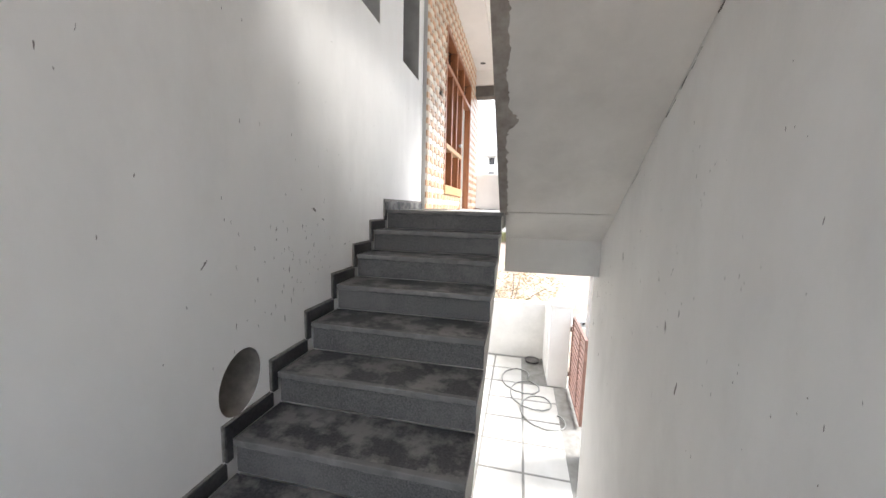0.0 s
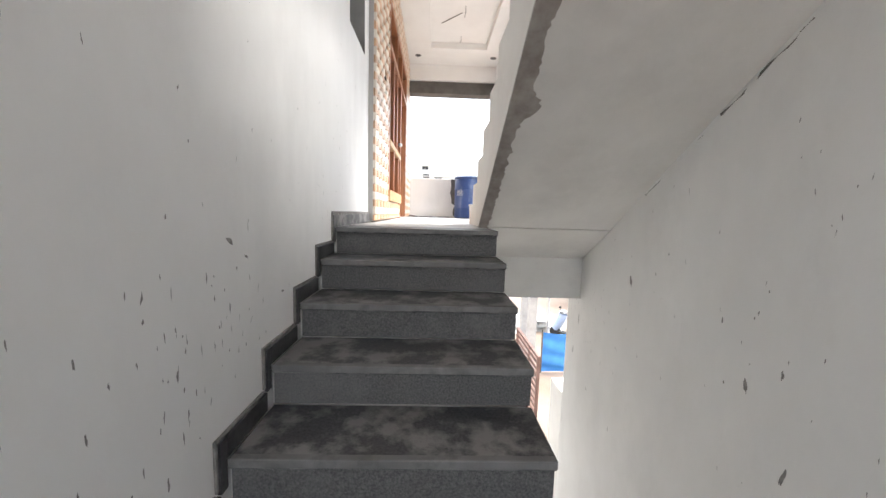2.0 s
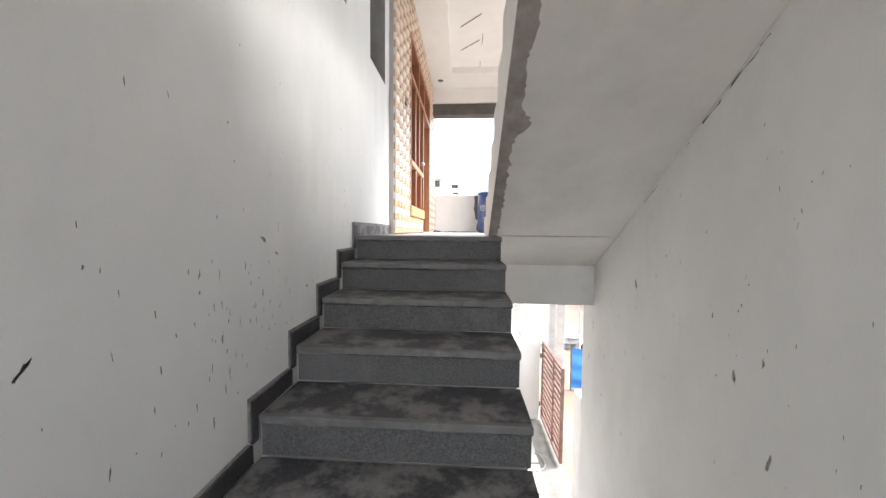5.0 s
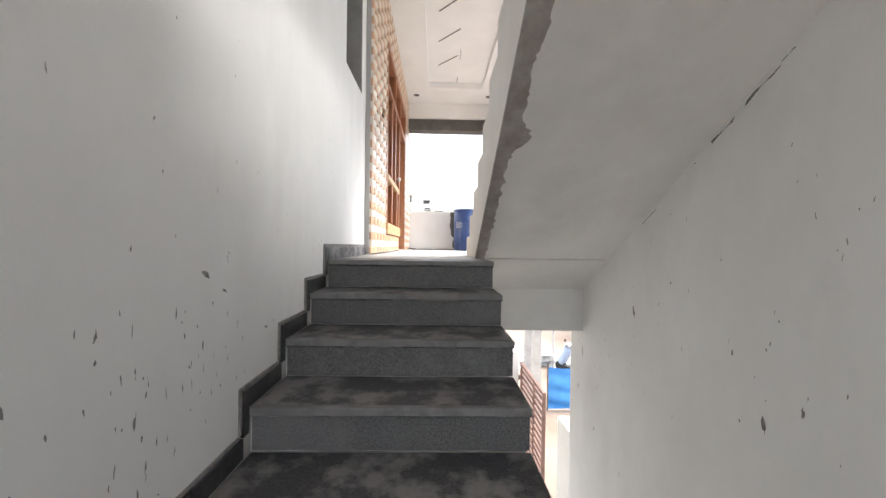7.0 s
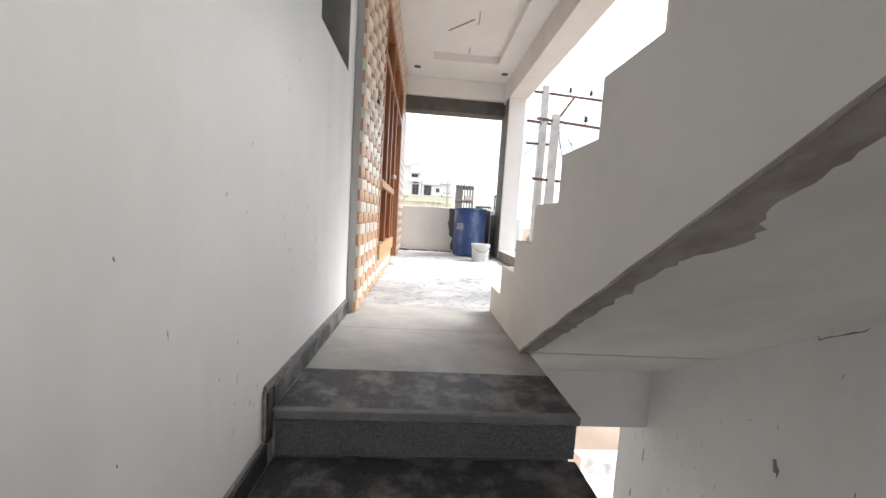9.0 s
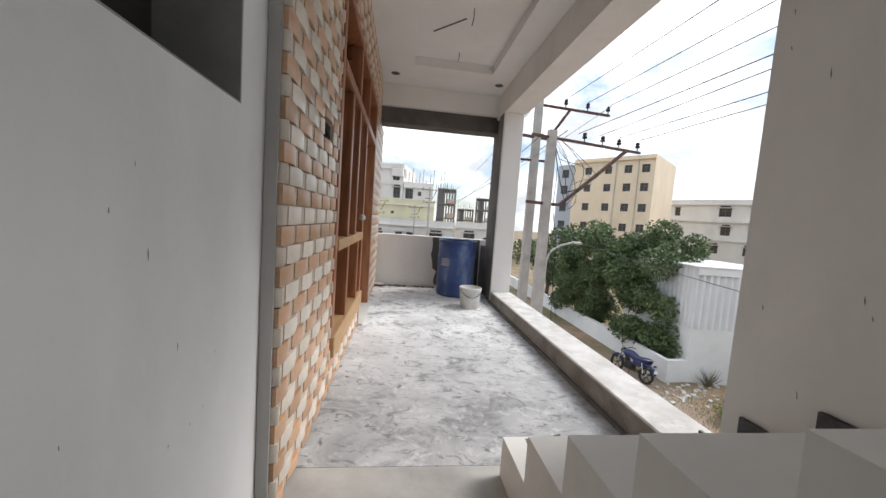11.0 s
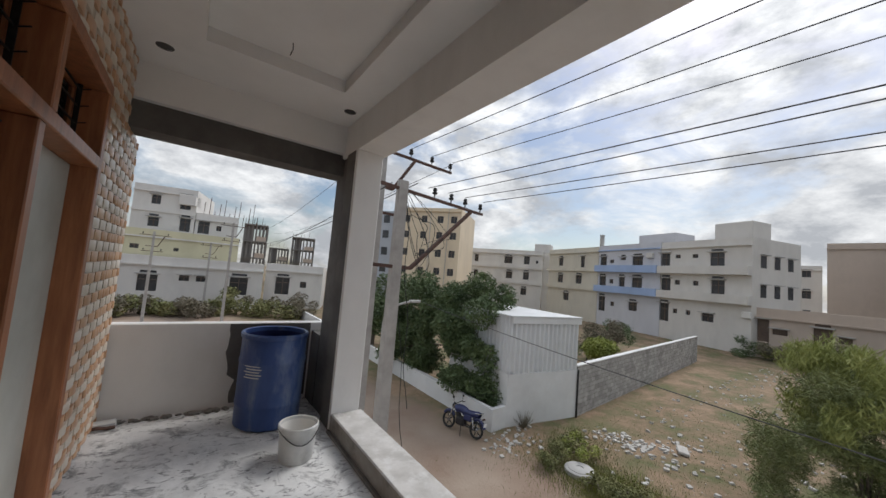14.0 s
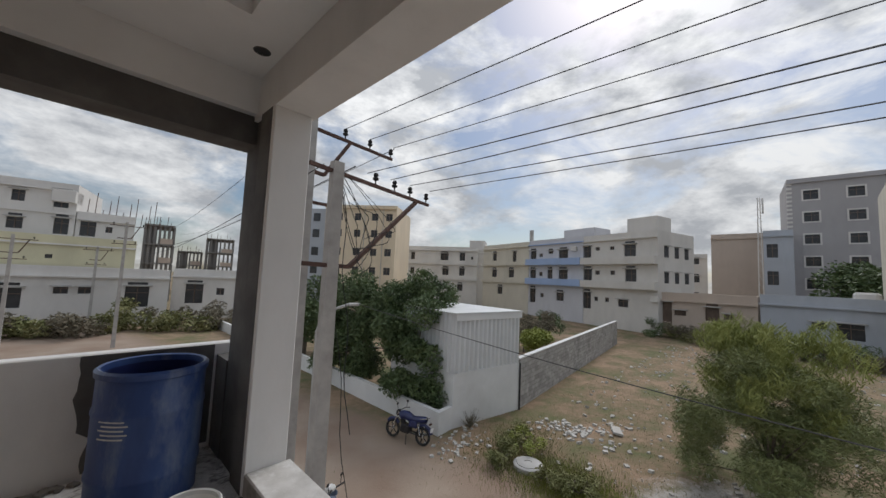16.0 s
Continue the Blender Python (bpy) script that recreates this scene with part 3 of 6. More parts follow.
def ground_material():
    """Sandy lane along the building, dry grass plot beyond it, with a ragged edge."""
    m, n, l, b = material("lane_and_dry_plot", 0.95)
    tc = n.new("ShaderNodeTexCoord")
    nz = n.new("ShaderNodeTexNoise")
    nz.inputs["Scale"].default_value, nz.inputs["Detail"].default_value = 0.45, 8
    l.new(tc.outputs["Object"], nz.inputs["Vector"])
    n2 = n.new("ShaderNodeTexNoise")
    n2.inputs["Scale"].default_value, n2.inputs["Detail"].default_value, n2.inputs["Roughness"].default_value = 1.9, 12, 0.78
    l.new(tc.outputs["Object"], n2.inputs["Vector"])
    sp = n.new("ShaderNodeSeparateXYZ")
    l.new(tc.outputs["Object"], sp.inputs[0])
    # distance across the lane's edge, which runs from (9.6, 11.5) to (12.5, -4)
    mm = n.new("ShaderNodeMath")
    mm.operation = "MULTIPLY_ADD"
    mm.inputs[1].default_value = 0.19
    l.new(sp.outputs["Y"], mm.inputs[0])
    l.new(sp.outputs["X"], mm.inputs[2])
    ad = n.new("ShaderNodeMath")
    ad.operation = "MULTIPLY_ADD"
    ad.inputs[1].default_value = 5.0
    l.new(nz.outputs["Fac"], ad.inputs[0])
    l.new(mm.outputs[0], ad.inputs[2])
    mr = n.new("ShaderNodeMapRange")
    mr.inputs["From Min"].default_value, mr.inputs["From Max"].default_value = 14.0, 15.6
    l.new(ad.outputs[0], mr.inputs["Value"])
    sand = n.new("ShaderNodeValToRGB")
    sand.color_ramp.elements[0].position, sand.color_ramp.elements[1].position = 0.3, 0.7
    sand.color_ramp.elements[0].color, sand.color_ramp.elements[1].color = (0.24, 0.165, 0.12, 1), (0.34, 0.27, 0.21, 1)
    l.new(nz.outputs["Fac"], sand.inputs["Fac"])
    plot = n.new("ShaderNodeValToRGB")
    plot.color_ramp.elements[0].position, plot.color_ramp.elements[1].position = 0.41, 0.60
    plot.color_ramp.elements[0].color, plot.color_ramp.elements[1].color = (0.12, 0.125, 0.05, 1), (0.32, 0.22, 0.145, 1)
    e = plot.color_ramp.elements.new(0.5)
    e.color = (0.21, 0.155, 0.092, 1)
    av = n.new("ShaderNodeMath")
    av.operation = "ADD"
    l.new(n2.outputs["Fac"], av.inputs[0])
    l.new(nz.outputs["Fac"], av.inputs[1])
    hv = n.new("ShaderNodeMath")
    hv.operation = "MULTIPLY"
    hv.inputs[1].default_value = 0.5
    l.new(av.outputs[0], hv.inputs[0])
    l.new(hv.outputs[0], plot.inputs["Fac"])
    mx = n.new("ShaderNodeMix")
    mx.data_type = "RGBA"
    l.new(mr.outputs[0], mx.inputs["Factor"])
    l.new(sand.outputs["Color"], mx.inputs["A"])
    l.new(plot.outputs["Color"], mx.inputs["B"])
    # grey gravel spread at the near corner of the plot
    vd = n.new("ShaderNodeVectorMath")
    vd.operation = "DISTANCE"
    vd.inputs[1].default_value = (12.3, 2.0, GROUND)
    l.new(tc.outputs["Object"], vd.inputs[0])
    va = n.new("ShaderNodeMath")
    va.operation = "MULTIPLY_ADD"
    va.inputs[1].default_value = -3.5
    l.new(n2.outputs["Fac"], va.inputs[0])
    l.new(vd.outputs["Value"], va.inputs[2])
    vr = n.new("ShaderNodeMapRange")
    vr.inputs["From Min"].default_value, vr.inputs["From Max"].default_value = 1.6, 0.7
    l.new(va.outputs[0], vr.inputs["Value"])
    mg2 = n.new("ShaderNodeMix")
    mg2.data_type = "RGBA"
    l.new(vr.outputs[0], mg2.inputs["Factor"])
    l.new(mx.outputs["Result"], mg2.inputs["A"])
    gv = n.new("ShaderNodeTexNoise")
    gv.inputs["Scale"].default_value, gv.inputs["Detail"].default_value = 14.0, 6
    l.new(tc.outputs["Object"], gv.inputs["Vector"])
    gr = n.new("ShaderNodeValToRGB")
    gr.color_ramp.elements[0].position, gr.color_ramp.elements[1].position = 0.35, 0.65
    gr.color_ramp.elements[0].color, gr.color_ramp.elements[1].color = (0.35, 0.325, 0.295, 1), (0.47, 0.44, 0.405, 1)
    l.new(gv.outputs["Fac"], gr.inputs["Fac"])
    l.new(gr.outputs["Color"], mg2.inputs["B"])
    l.new(mg2.outputs["Result"], b.inputs["Base Color"])
    bp = n.new("ShaderNodeBump")
    bp.inputs["Strength"].default_value, bp.inputs["Distance"].default_value = 0.6, 0.08
    l.new(n2.outputs["Fac"], bp.inputs["Height"])
    l.new(bp.outputs[0], b.inputs["Normal"])
    return m


structure("ground", ground_sheet(), ground_material(), "sandy lane beside a dry grassy plot", smooth=True)


def slab_between(g, a, b, z0, z1, t):
    """An upright slab from a to b, t thick behind the line."""
    a, b = Vector((a[0], a[1], 0)), Vector((b[0], b[1], 0))
    u = (b - a).normalized()
    nrm = Vector((-u.y, u.x, 0)) * t
    vs = [(*p.xy, z) for z in (z0, z1) for p in (a, b, b + nrm, a + nrm)]
    return g.add(vs, [(0, 3, 2, 1), (4, 5, 6, 7), (0, 1, 5, 4), (1, 2, 6, 5), (2, 3, 7, 6), (3, 0, 4, 7)])


# compound opposite: low white wall, shed, block wall
A, B, C, D = (10.7, 11.45), (11.55, 11.55), (15.5, 10.95), (39.0, 13.9)
lowwall = slab_between(Geo(), (10.75, 60.0), (A[0], A[1] + 0.2), GROUND - 0.2, GROUND + 0.85, 0.2)
slab_between(lowwall, A, B, GROUND - 0.2, GROUND + 0.85, 0.2)
structure("wall_compound", lowwall, white_paint, "low white limewashed compound wall along the lane")
shed = thing("shed", "white shed with corrugated sheet cladding above a limewashed wall", "shed")
g = slab_between(Geo(), B, C, GROUND - 0.2, -2.2, 0.25)
slab_between(g, (B[0] + 0.5, B[1] + 4.6), B, GROUND - 0.2, -2.2, 0.25)
part("wall", g, white_paint, shed)
for side in range(2):
    a, b = (Vector((*B, 0)), Vector((*C, 0))) if side == 0 else (Vector((B[0] + 0.5, B[1] + 4.6, 0)), Vector((*B, 0)))
    u = (b - a).normalized()
    nrm = Vector((-u.y, u.x, 0))
    k = int((b - a).length / 0.085)
    vs, fs = [], []
    for i in range(k + 1):
        p = a + u * (b - a).length * i / k + nrm * (0.0 if i % 3 < 2 else 0.10)
        vs += [(p.x, p.y, -2.22), (p.x, p.y, 0.0 + (0.14 if side == 0 else 0.14))]
        if i:
            fs.append((2 * i - 2, 2 * i, 2 * i + 1, 2 * i - 1))
    part("cladding", Geo().add(vs, fs), sheet_metal, shed)
rg = Geo()
cx = Vector((C[0], C[1], 0)) - Vector((B[0], B[1], 0))
ry = Vector((0.5, 4.6, 0))
b0 = Vector((B[0] - 0.05, B[1] - 0.06, 0.142))
rv = [b0, b0 + cx * 1.03, b0 + cx * 1.03 + ry, b0 + ry]
rg.add([p for p in rv] + [p + Vector((0, 0, 0.05)) for p in rv], [(0, 3, 2, 1), (4, 5, 6, 7), (0, 1, 5, 4), (1, 2, 6, 5), (2, 3, 7, 6), (3, 0, 4, 7)])
part("roof", rg, sheet_metal, shed, "flat white sheet roof")
part("fascia", slab_between(Geo(), (B[0] + 0.02, B[1] - 0.045), (C[0] + 0.05, C[1] - 0.045), -0.13, 0.135, 0.035), white_paint, shed, "white flashing along the eave")
part("drain_pipe", Geo().tube((C[0] - 0.03, C[1] - 0.05, GROUND - 0.1), (C[0] - 0.03, C[1] - 0.05, -2.2), 0.04, n=8), rubber, shed, "dark drain pipe at the corner")
structure("wall_block", slab_between(Geo(), C, D, GROUND - 0.2, -2.05, 0.22), block_wall, "bare grey concrete block wall around the garden")
structure("wall_block_coping", slab_between(Geo(), (C[0], C[1] - 0.02), (D[0], D[1] - 0.02), -2.049, -2.0, 0.26), white_paint, "pale mortar coping on the block wall")

# buildings
def paint(name, c, k=0.12):
    c = tuple(min(0.80, x * 1.02) for x in c)
    return surface(name, tuple(x * (1 - k) for x in c), c, 0.25, 0.85, bump=0.1, fine=6, stain=tuple(x * 0.68 for x in c), stain_scale=0.22, stain_amount=0.45, stretch=(1, 1, 0.5))


p_white = paint("aged_white_facade", (0.69, 0.67, 0.64))
p_cream = paint("cream_facade", (0.63, 0.59, 0.50))
p_yellow = paint("yellow_facade", (0.74, 0.62, 0.46))
p_lilac = paint("pale_lilac_facade", (0.60, 0.60, 0.63))
p_blue = paint("sky_blue_facade", (0.36, 0.47, 0.70))
p_grey = paint("grey_facade", (0.40, 0.385, 0.39))
p_beige = paint("beige_facade", (0.67, 0.64, 0.60))
p_peach = paint("peach_facade", (0.52, 0.43, 0.36))
p_paleyellow = paint("pale_yellow_facade", (0.62, 0.58, 0.40))
p_bluegrey = paint("blue_grey_facade", (0.44, 0.47, 0.52))
p_rawconc = paint("raw_concrete_frame", (0.22, 0.21, 0.20))
w_brown = surface("brown_shutter", (0.09, 0.06, 0.045), (0.14, 0.095, 0.07), 1.5, 0.5, bump=0.0)


def building(name, label, p0, p1, depth, floors, wall, band, z_top, wins, base=GROUND, parapet=0.8, band_out=0.35, side_wins=(), pane=None, band_h=0.55, shade=True):
    """A house with its front from p0 to p1. floors: heights of its floor lines; wins: for each storey (u, width, sill above the floor, height)."""
    p0, p1 = Vector((p0[0], p0[1], 0)), Vector((p1[0], p1[1], 0))
    L = (p1 - p0).length
    ob = thing(name, label, "building")
    ang = math.atan2(p1.y - p0.y, p1.x - p0.x)
    ob.matrix_world = Matrix.Translation(p0) @ Matrix.Rotation(ang, 4, "Z")
    pane = pane or dark_glass
    holes = []
    for f, row in zip(floors, wins):
        for u, w, s, h in row:
            holes.append((u * L - w / 2, u * L + w / 2, f + s, f + s + h))
    us = sorted({0.0, L, *[h[0] for h in holes], *[h[1] for h in holes]})
    g = Geo()
    for i in range(len(us) - 1):
        col = sorted([h for h in holes if h[0] <= us[i] + 1e-6 and h[1] >= us[i + 1] - 1e-6], key=lambda h: h[2])
        z = base - 0.3
        for h in col:
            if h[2] > z:
                g.box(us[i], 0, z, us[i + 1], 0.25, h[2])
            z = max(z, h[3])
        g.box(us[i], 0, z, us[i + 1], 0.25, z_top)
    g.box(0, 0.25, base - 0.3, 0.25, depth, z_top).box(L - 0.25, 0.25, base - 0.3, L, depth, z_top).box(0.25, depth - 0.25, base - 0.3, L - 0.25, depth, z_top)
    part("wall", g, wall, ob)
    part("roof", Geo().box(0.25, 0.25, z_top - parapet - 0.2, L - 0.25, depth - 0.25, z_top - parapet), shade_grey, ob)
    for f, row in zip(floors, wins):
        for u, w, s, h in row:
            x = u * L
            wnd = part("window", Geo().box(x - w / 2 + 0.001, 0.16, f + s + 0.001, x + w / 2 - 0.001, 0.2, f + s + h - 0.001), pane, ob)
            if w > 0.5:
                fr = Geo().box(x - 0.035, 0.12, f + s + 0.002, x + 0.035, 0.159, f + s + h - 0.002)
                fr.box(x - w / 2 + 0.002, 0.12, f + s + h * 0.68, x - 0.036, 0.159, f + s + h * 0.68 + 0.06)
                fr.box(x + 0.036, 0.12, f + s + h * 0.68, x + w / 2 - 0.002, 0.159, f + s + h * 0.68 + 0.06)
                part("frame", fr, w_brown, wnd)
            if shade and w > 0.8:
                part("sunshade", Geo().box(x - w / 2 - 0.2, -0.42, f + s + h + 0.05, x + w / 2 + 0.2, -0.001, f + s + h + 0.14), shade_grey, ob)
            if shade and w > 0.95 and 1.8 < s + h < 2.55 and f + s + h + 0.5 < z_top - parapet:
                part("ventilator", Geo().box(x - w * 0.42, -0.03, f + s + h + 0.19, x + w * 0.42, -0.002, f + s + h + 0.43, 0.008), pane, ob)
    for f in floors[1:]:
        if band is not None:
            part("balcony_band", Geo().box(-0.02, -band_out, f - 0.15, L + 0.02, -0.001, f - 0.15 + band_h), band, ob)
    part("cornice", Geo().box(-0.05, -0.3, z_top - parapet - 0.15, L + 0.05, -0.001, z_top - parapet), band or wall, ob)
    # side windows on the end that shows: (end, along, width, floor, sill, height)
    for end, v, w, f, s, h in side_wins:
        x = L if end else 0.0
        sx = (x + 0.004, x + 0.03) if end else (x - 0.03, x - 0.004)
        part("window", Geo().box(sx[0], v - w / 2, f + s, sx[1], v + w / 2, f + s + h), pane, ob)
        part("sunshade", Geo().box(min(sx) - (0 if end else 0.4), v - w / 2 - 0.15, f + s + h + 0.04, max(sx) + (0.4 if end else 0), v + w / 2 + 0.15, f + s + h + 0.13), shade_grey, ob)
    return ob, L


def roof_block(ob, x0, x1, y0, y1, z0, h, mat, name="stair_head"):
    return part(name, Geo().box(x0, y0, z0, x1, y1, z0 + h, 0.05), mat, ob)


def tank(ob, x, y, z, mat):
    part("water_tank", Geo().lathe(x, y, [(0.0, z), (0.55, z), (0.58, z + 0.1), (0.55, z + 0.85), (0.3, z + 1.05), (0.18, z + 1.15), (0.0, z + 1.15)], 14), mat, ob, smooth=True)


F1, F2 = Vector((60.5, 47.2)), Vector((50.5, 12.7))


def on_front(az):
    d = Vector((math.sin(radians(az)), math.cos(radians(az))))
    e = EYE.xy
    u = F2 - F1
    den = u.x * d.y - u.y * d.x
    s = ((e.x - F1.x) * d.y - (e.y - F1.y) * d.x) / den
    return F1 + u * s


FL3 = [-2.0, 1.3, 4.6]
win_b2 = [[(0.42, 1.5, 0.9, 1.4)], [(0.28, 1.5, 0.9, 1.5), (0.66, 1.5, 0.9, 1.5)], [(0.28, 1.2, 0.9, 1.5), (0.72, 1.0, 0.6, 2.0)]]
b2, L2 = building("apartment_building", "cream three-storey house with plain balcony bands", on_front(53.0), on_front(60.2), 10, FL3, p_cream, p_cream, 8.75, win_b2)
tank(b2, L2 * 0.7, 2.5, 7.95, rubber)
tank(b2, L2 * 0.85, 2.5, 7.95, rubber)
part("chimney", Geo().box(L2 * 0.93, 1.0, 7.9, L2 * 0.97, 1.5, 11.0), shade_grey, b2)
win_b3 = [[(0.09, 1.4, 0.0, 2.4), (0.28, 0.8, 1.0, 0.7), (0.62, 1.5, 0.7, 1.3)], [(0.09, 1.4, 0.0, 2.4), (0.25, 0.8, 1.3, 0.7), (0.43, 1.1, 0.5, 1.9), (0.67, 1.8, 0.5, 1.9)], [(0.09, 1.4, 0.0, 2.4), (0.25, 0.8, 1.3, 0.6), (0.44, 1.0, 1.8, 0.4), (0.67, 1.8, 0.6, 1.7)]]
b3, L3 = building("apartment_building", "three-storey house with sky-blue balcony bands", on_front(60.25), on_front(68.3), 10, FL3, p_lilac, p_blue, 8.85, win_b3, band_out=0.9, band_h=1.05)
roof_block(b3, L3 * 0.45, L3 * 0.98, 3.0, 7.0, 8.0, 2.6, p_lilac)
part("air_conditioner", Geo().box(L3 * 0.82, -0.4, 6.6, L3 * 0.82 + 1.0, -0.002, 7.3, 0.05), p_white, b3)
win_b4 = [[(0.06, 1.3, 0.0, 2.4), (0.2, 0.6, 1.2, 0.6), (0.36, 0.6, 1.2, 0.6), (0.58, 1.4, 0.7, 1.0)], [(0.07, 1.4, 0.0, 2.5), (0.22, 0.7, 1.7, 0.6), (0.44, 0.7, 1.7, 0.6), (0.68, 1.5, 0.5, 2.0)], [(0.06, 1.3, 0.4, 2.2), (0.22, 0.7, 1.9, 0.5), (0.43, 0.7, 1.9, 0.5), (0.67, 1.6, 0.6, 1.9)]]
b4, L4 = building("apartment_building", "off-white three-storey corner house with balcony bands", on_front(68.35), on_front(78.0), 9.0, FL3, p_beige, p_beige, 8.75, win_b4, band_out=0.8, band_h=1.0, side_wins=[(1, v, 1.0, f, 0.8, 1.4) for f in FL3[1:] for v in (2.0, 4.5, 7.0)])
roof_block(b4, L4 * 0.46, L4 * 0.85, 3.0, 6.5, 8.0, 3.2, p_beige)
part("air_conditioner", Geo().box(L4 * 0.93, -0.4, -0.3, L4 * 0.93 + 0.9, -0.002, 0.4, 0.05), p_white, b4)
win_b1 = [[(0.5, 1.2, 0.9, 1.4), (0.78, 1.2, 0.9, 1.4)], [(0.12, 0.9, 0.9, 1.4), (0.58, 1.4, 0.9, 1.5), (0.8, 1.2, 0.9, 1.6)], [(0.12, 0.9, 0.9, 1.6), (0.56, 1.8, 0.9, 1.5), (0.8, 1.2, 0.9, 1.7), (0.93, 0.5, 1.2, 0.6)]]
b1, L1 = building("apartment_building", "white three-storey house behind garden trees", polar(40.0, 80), polar(52.0, 76), 9, FL3, p_white, p_white, 8.5, win_b1, band_out=0.3)
roof_block(b1, L1 * 0.88, L1 * 1.08, 1.0, 5.0, -4.5, 14.6, p_white, "stair_tower")
yw = [[(u, 1.1, 1.0, 1.2) for u in (0.2, 0.46, 0.7, 0.9)] for _ in range(5)]
FLY = [-2.5, 0.6, 3.7, 6.8, 9.6]
by, LY = building("apartment_building", "yellow five-storey apartment block with drain pipes", polar(27.3, 62), polar(38.4, 58), 12, FLY, p_yellow, None, 13.2, yw, shade=False, parapet=0.5)
for u in (0.56, 0.82):
    part("drain_pipe", Geo().tube((LY * u, -0.08, GROUND), (LY * u, -0.08, 13.0), 0.06, n=6), shade_grey, by)
part("side_wall", Geo().box(-3.4, 1.0, GROUND, -0.002, 9, 12.6), p_bluegrey, by, "grey side wing")
for f in FLY[1:]:
    part("window", Geo().box(-2.6, 0.95, f + 0.8, -1.4, 0.999, f + 2.2), dark_glass, by)
# right-hand group
cw = [[(0.27, 1.3, 0.6, 1.3), (0.66, 1.3, 0.4, 1.5)], [(0.22, 1.3, 0.5, 1.5), (0.40, 0.8, 1.2, 0.5), (0.62, 1.7, 0.4, 2.1)], [(0.22, 1.3, 0.5, 1.7), (0.40, 0.8, 1.2, 0.6), (0.62, 1.7, 0.4, 2.0)], [(0.22, 1.3, 0.4, 1.3), (0.40, 0.8, 1.6, 0.4), (0.62, 1.7, 0.4, 1.8)]]
c1, LC = building("apartment_building", "cream four-storey house with deep balcony bands", polar(98.7, 45), polar(109.2, 46.5), 10, [-1.6, 1.7, 5.0, 8.2], p_cream, p_cream, 11.4, cw, pane=w_brown, band_out=0.9, band_h=1.0, base=-3.5, parapet=1.0)
part("air_conditioner", Geo().box(LC * 0.84, -0.5, 2.9, LC * 0.84 + 1.0, -0.002, 3.6, 0.05), p_white, c1)
tank(c1, LC * 0.2, 2.0, 10.4, rubber)
tank(c1, LC * 0.8, 2.0, 10.4, rubber)
g1w = [[(0.13, 1.6, 0.9, 1.4), (0.36, 1.6, 0.9, 1.4)] for _ in range(6)]
g1, LG = building("apartment_building", "tall grey apartment block with white window surrounds", polar(91.2, 76), polar(105.5, 80), 12, [-2, 1.4, 4.8, 8.2, 11.6, 15.0], p_grey, None, 19.3, g1w, shade=False, parapet=0.6)
for f in (1.4, 4.8, 8.2, 11.6, 15.0):
    for u in (0.13, 0.36):
        sf = Geo().box(LG * u - 1.0, -0.06, f + 0.7, LG * u + 1.0, -0.002, f + 0.9).box(LG * u - 1.0, -0.06, f + 2.3, LG * u + 1.0, -0.002, f + 2.5)
        sf.box(LG * u - 1.0, -0.06, f + 0.901, LG * u - 0.801, -0.002, f + 2.299).box(LG * u + 0.801, -0.06, f + 0.901, LG * u + 1.0, -0.002, f + 2.299)
        part("window_surround", sf, p_white, g1)
for k in range(34):
    part("quoin", Geo().box(-0.05, -0.08, -3.5 + k * 0.66, 0.55, -0.003, -3.2 + k * 0.66), p_white, g1)
d1, LD = building("apartment_building", "bright blue plastered house with open stair bays", polar(109.6, 52), polar(119, 54), 9, [-2.2, 1.2, 4.6], p_blue, None, 8.9, [[(0.12, 1.8, 0.4, 2.0), (0.5, 1.6, 0.4, 1.3)], [(0.12, 1.8, 0.4, 2.2)], [(0.12, 1.8, 0.4, 2.2)]])
tank(d1, 1.5, 2.0, 8.1, rubber)
building("house", "peach single-storey house with brown shutters", polar(77.6, 52), polar(88.3, 50), 8, [-2.6], p_peach, p_peach, 1.0, [[(0.06, 2.6, 0.0, 2.4), (0.28, 1.2, 0.9, 0.6), (0.6, 1.3, 0.6, 1.5), (0.75, 0.9, 0.9, 0.6)]], pane=w_brown, parapet=0.9)
hl, LH = building("house", "blue-grey single-storey house with a low front wall", polar(88.5, 50), polar(98.6, 48), 8, [-2.6], p_bluegrey, p_bluegrey, 1.3, [[(0.48, 1.0, 0.9, 0.6), (0.7, 1.7, 0.2, 1.4)]], parapet=0.9)
part("water_tank", Geo().box(LH * 0.68, 2, 0.4, LH * 0.68 + 1.6, 3.4, 1.9, 0.2), p_white, hl)
building("apartment_building", "pinkish plain-walled block beyond the low houses", polar(84.0, 82), polar(90.3, 82), 10, [-2], p_peach, None, 11.8, [[]])
building("apartment_building", "pale far block with recessed windows", polar(79.5, 95), polar(83.6, 95), 10, [-2, 2, 6], p_white, None, 9.2, [[(0.3, 1.2, 1, 1.4), (0.7, 1.2, 1, 1.4)]] * 3)
building("apartment_building", "pale grey block behind the low houses", polar(89.0, 70), polar(91.6, 70), 8, [-2, 2, 6], p_bluegrey, None, 10.6, [[], [(0.3, 1.2, 0.6, 2.0)], [(0.3, 1.2, 0.6, 2.0)]], shade=False)
mast = thing("telecom_mast", "pale lattice telecom mast with panel antennas", "mast")
mp = polar(88.7, 66)
mg = Geo()
for dx, dy in ((-0.3, -0.3), (0.3, -0.3), (0.3, 0.3), (-0.3, 0.3)):
    mg.tube((mp.x + dx, mp.y + dy, GROUND), (mp.x + dx * 0.4, mp.y + dy * 0.4, 14.8), 0.06, n=5)
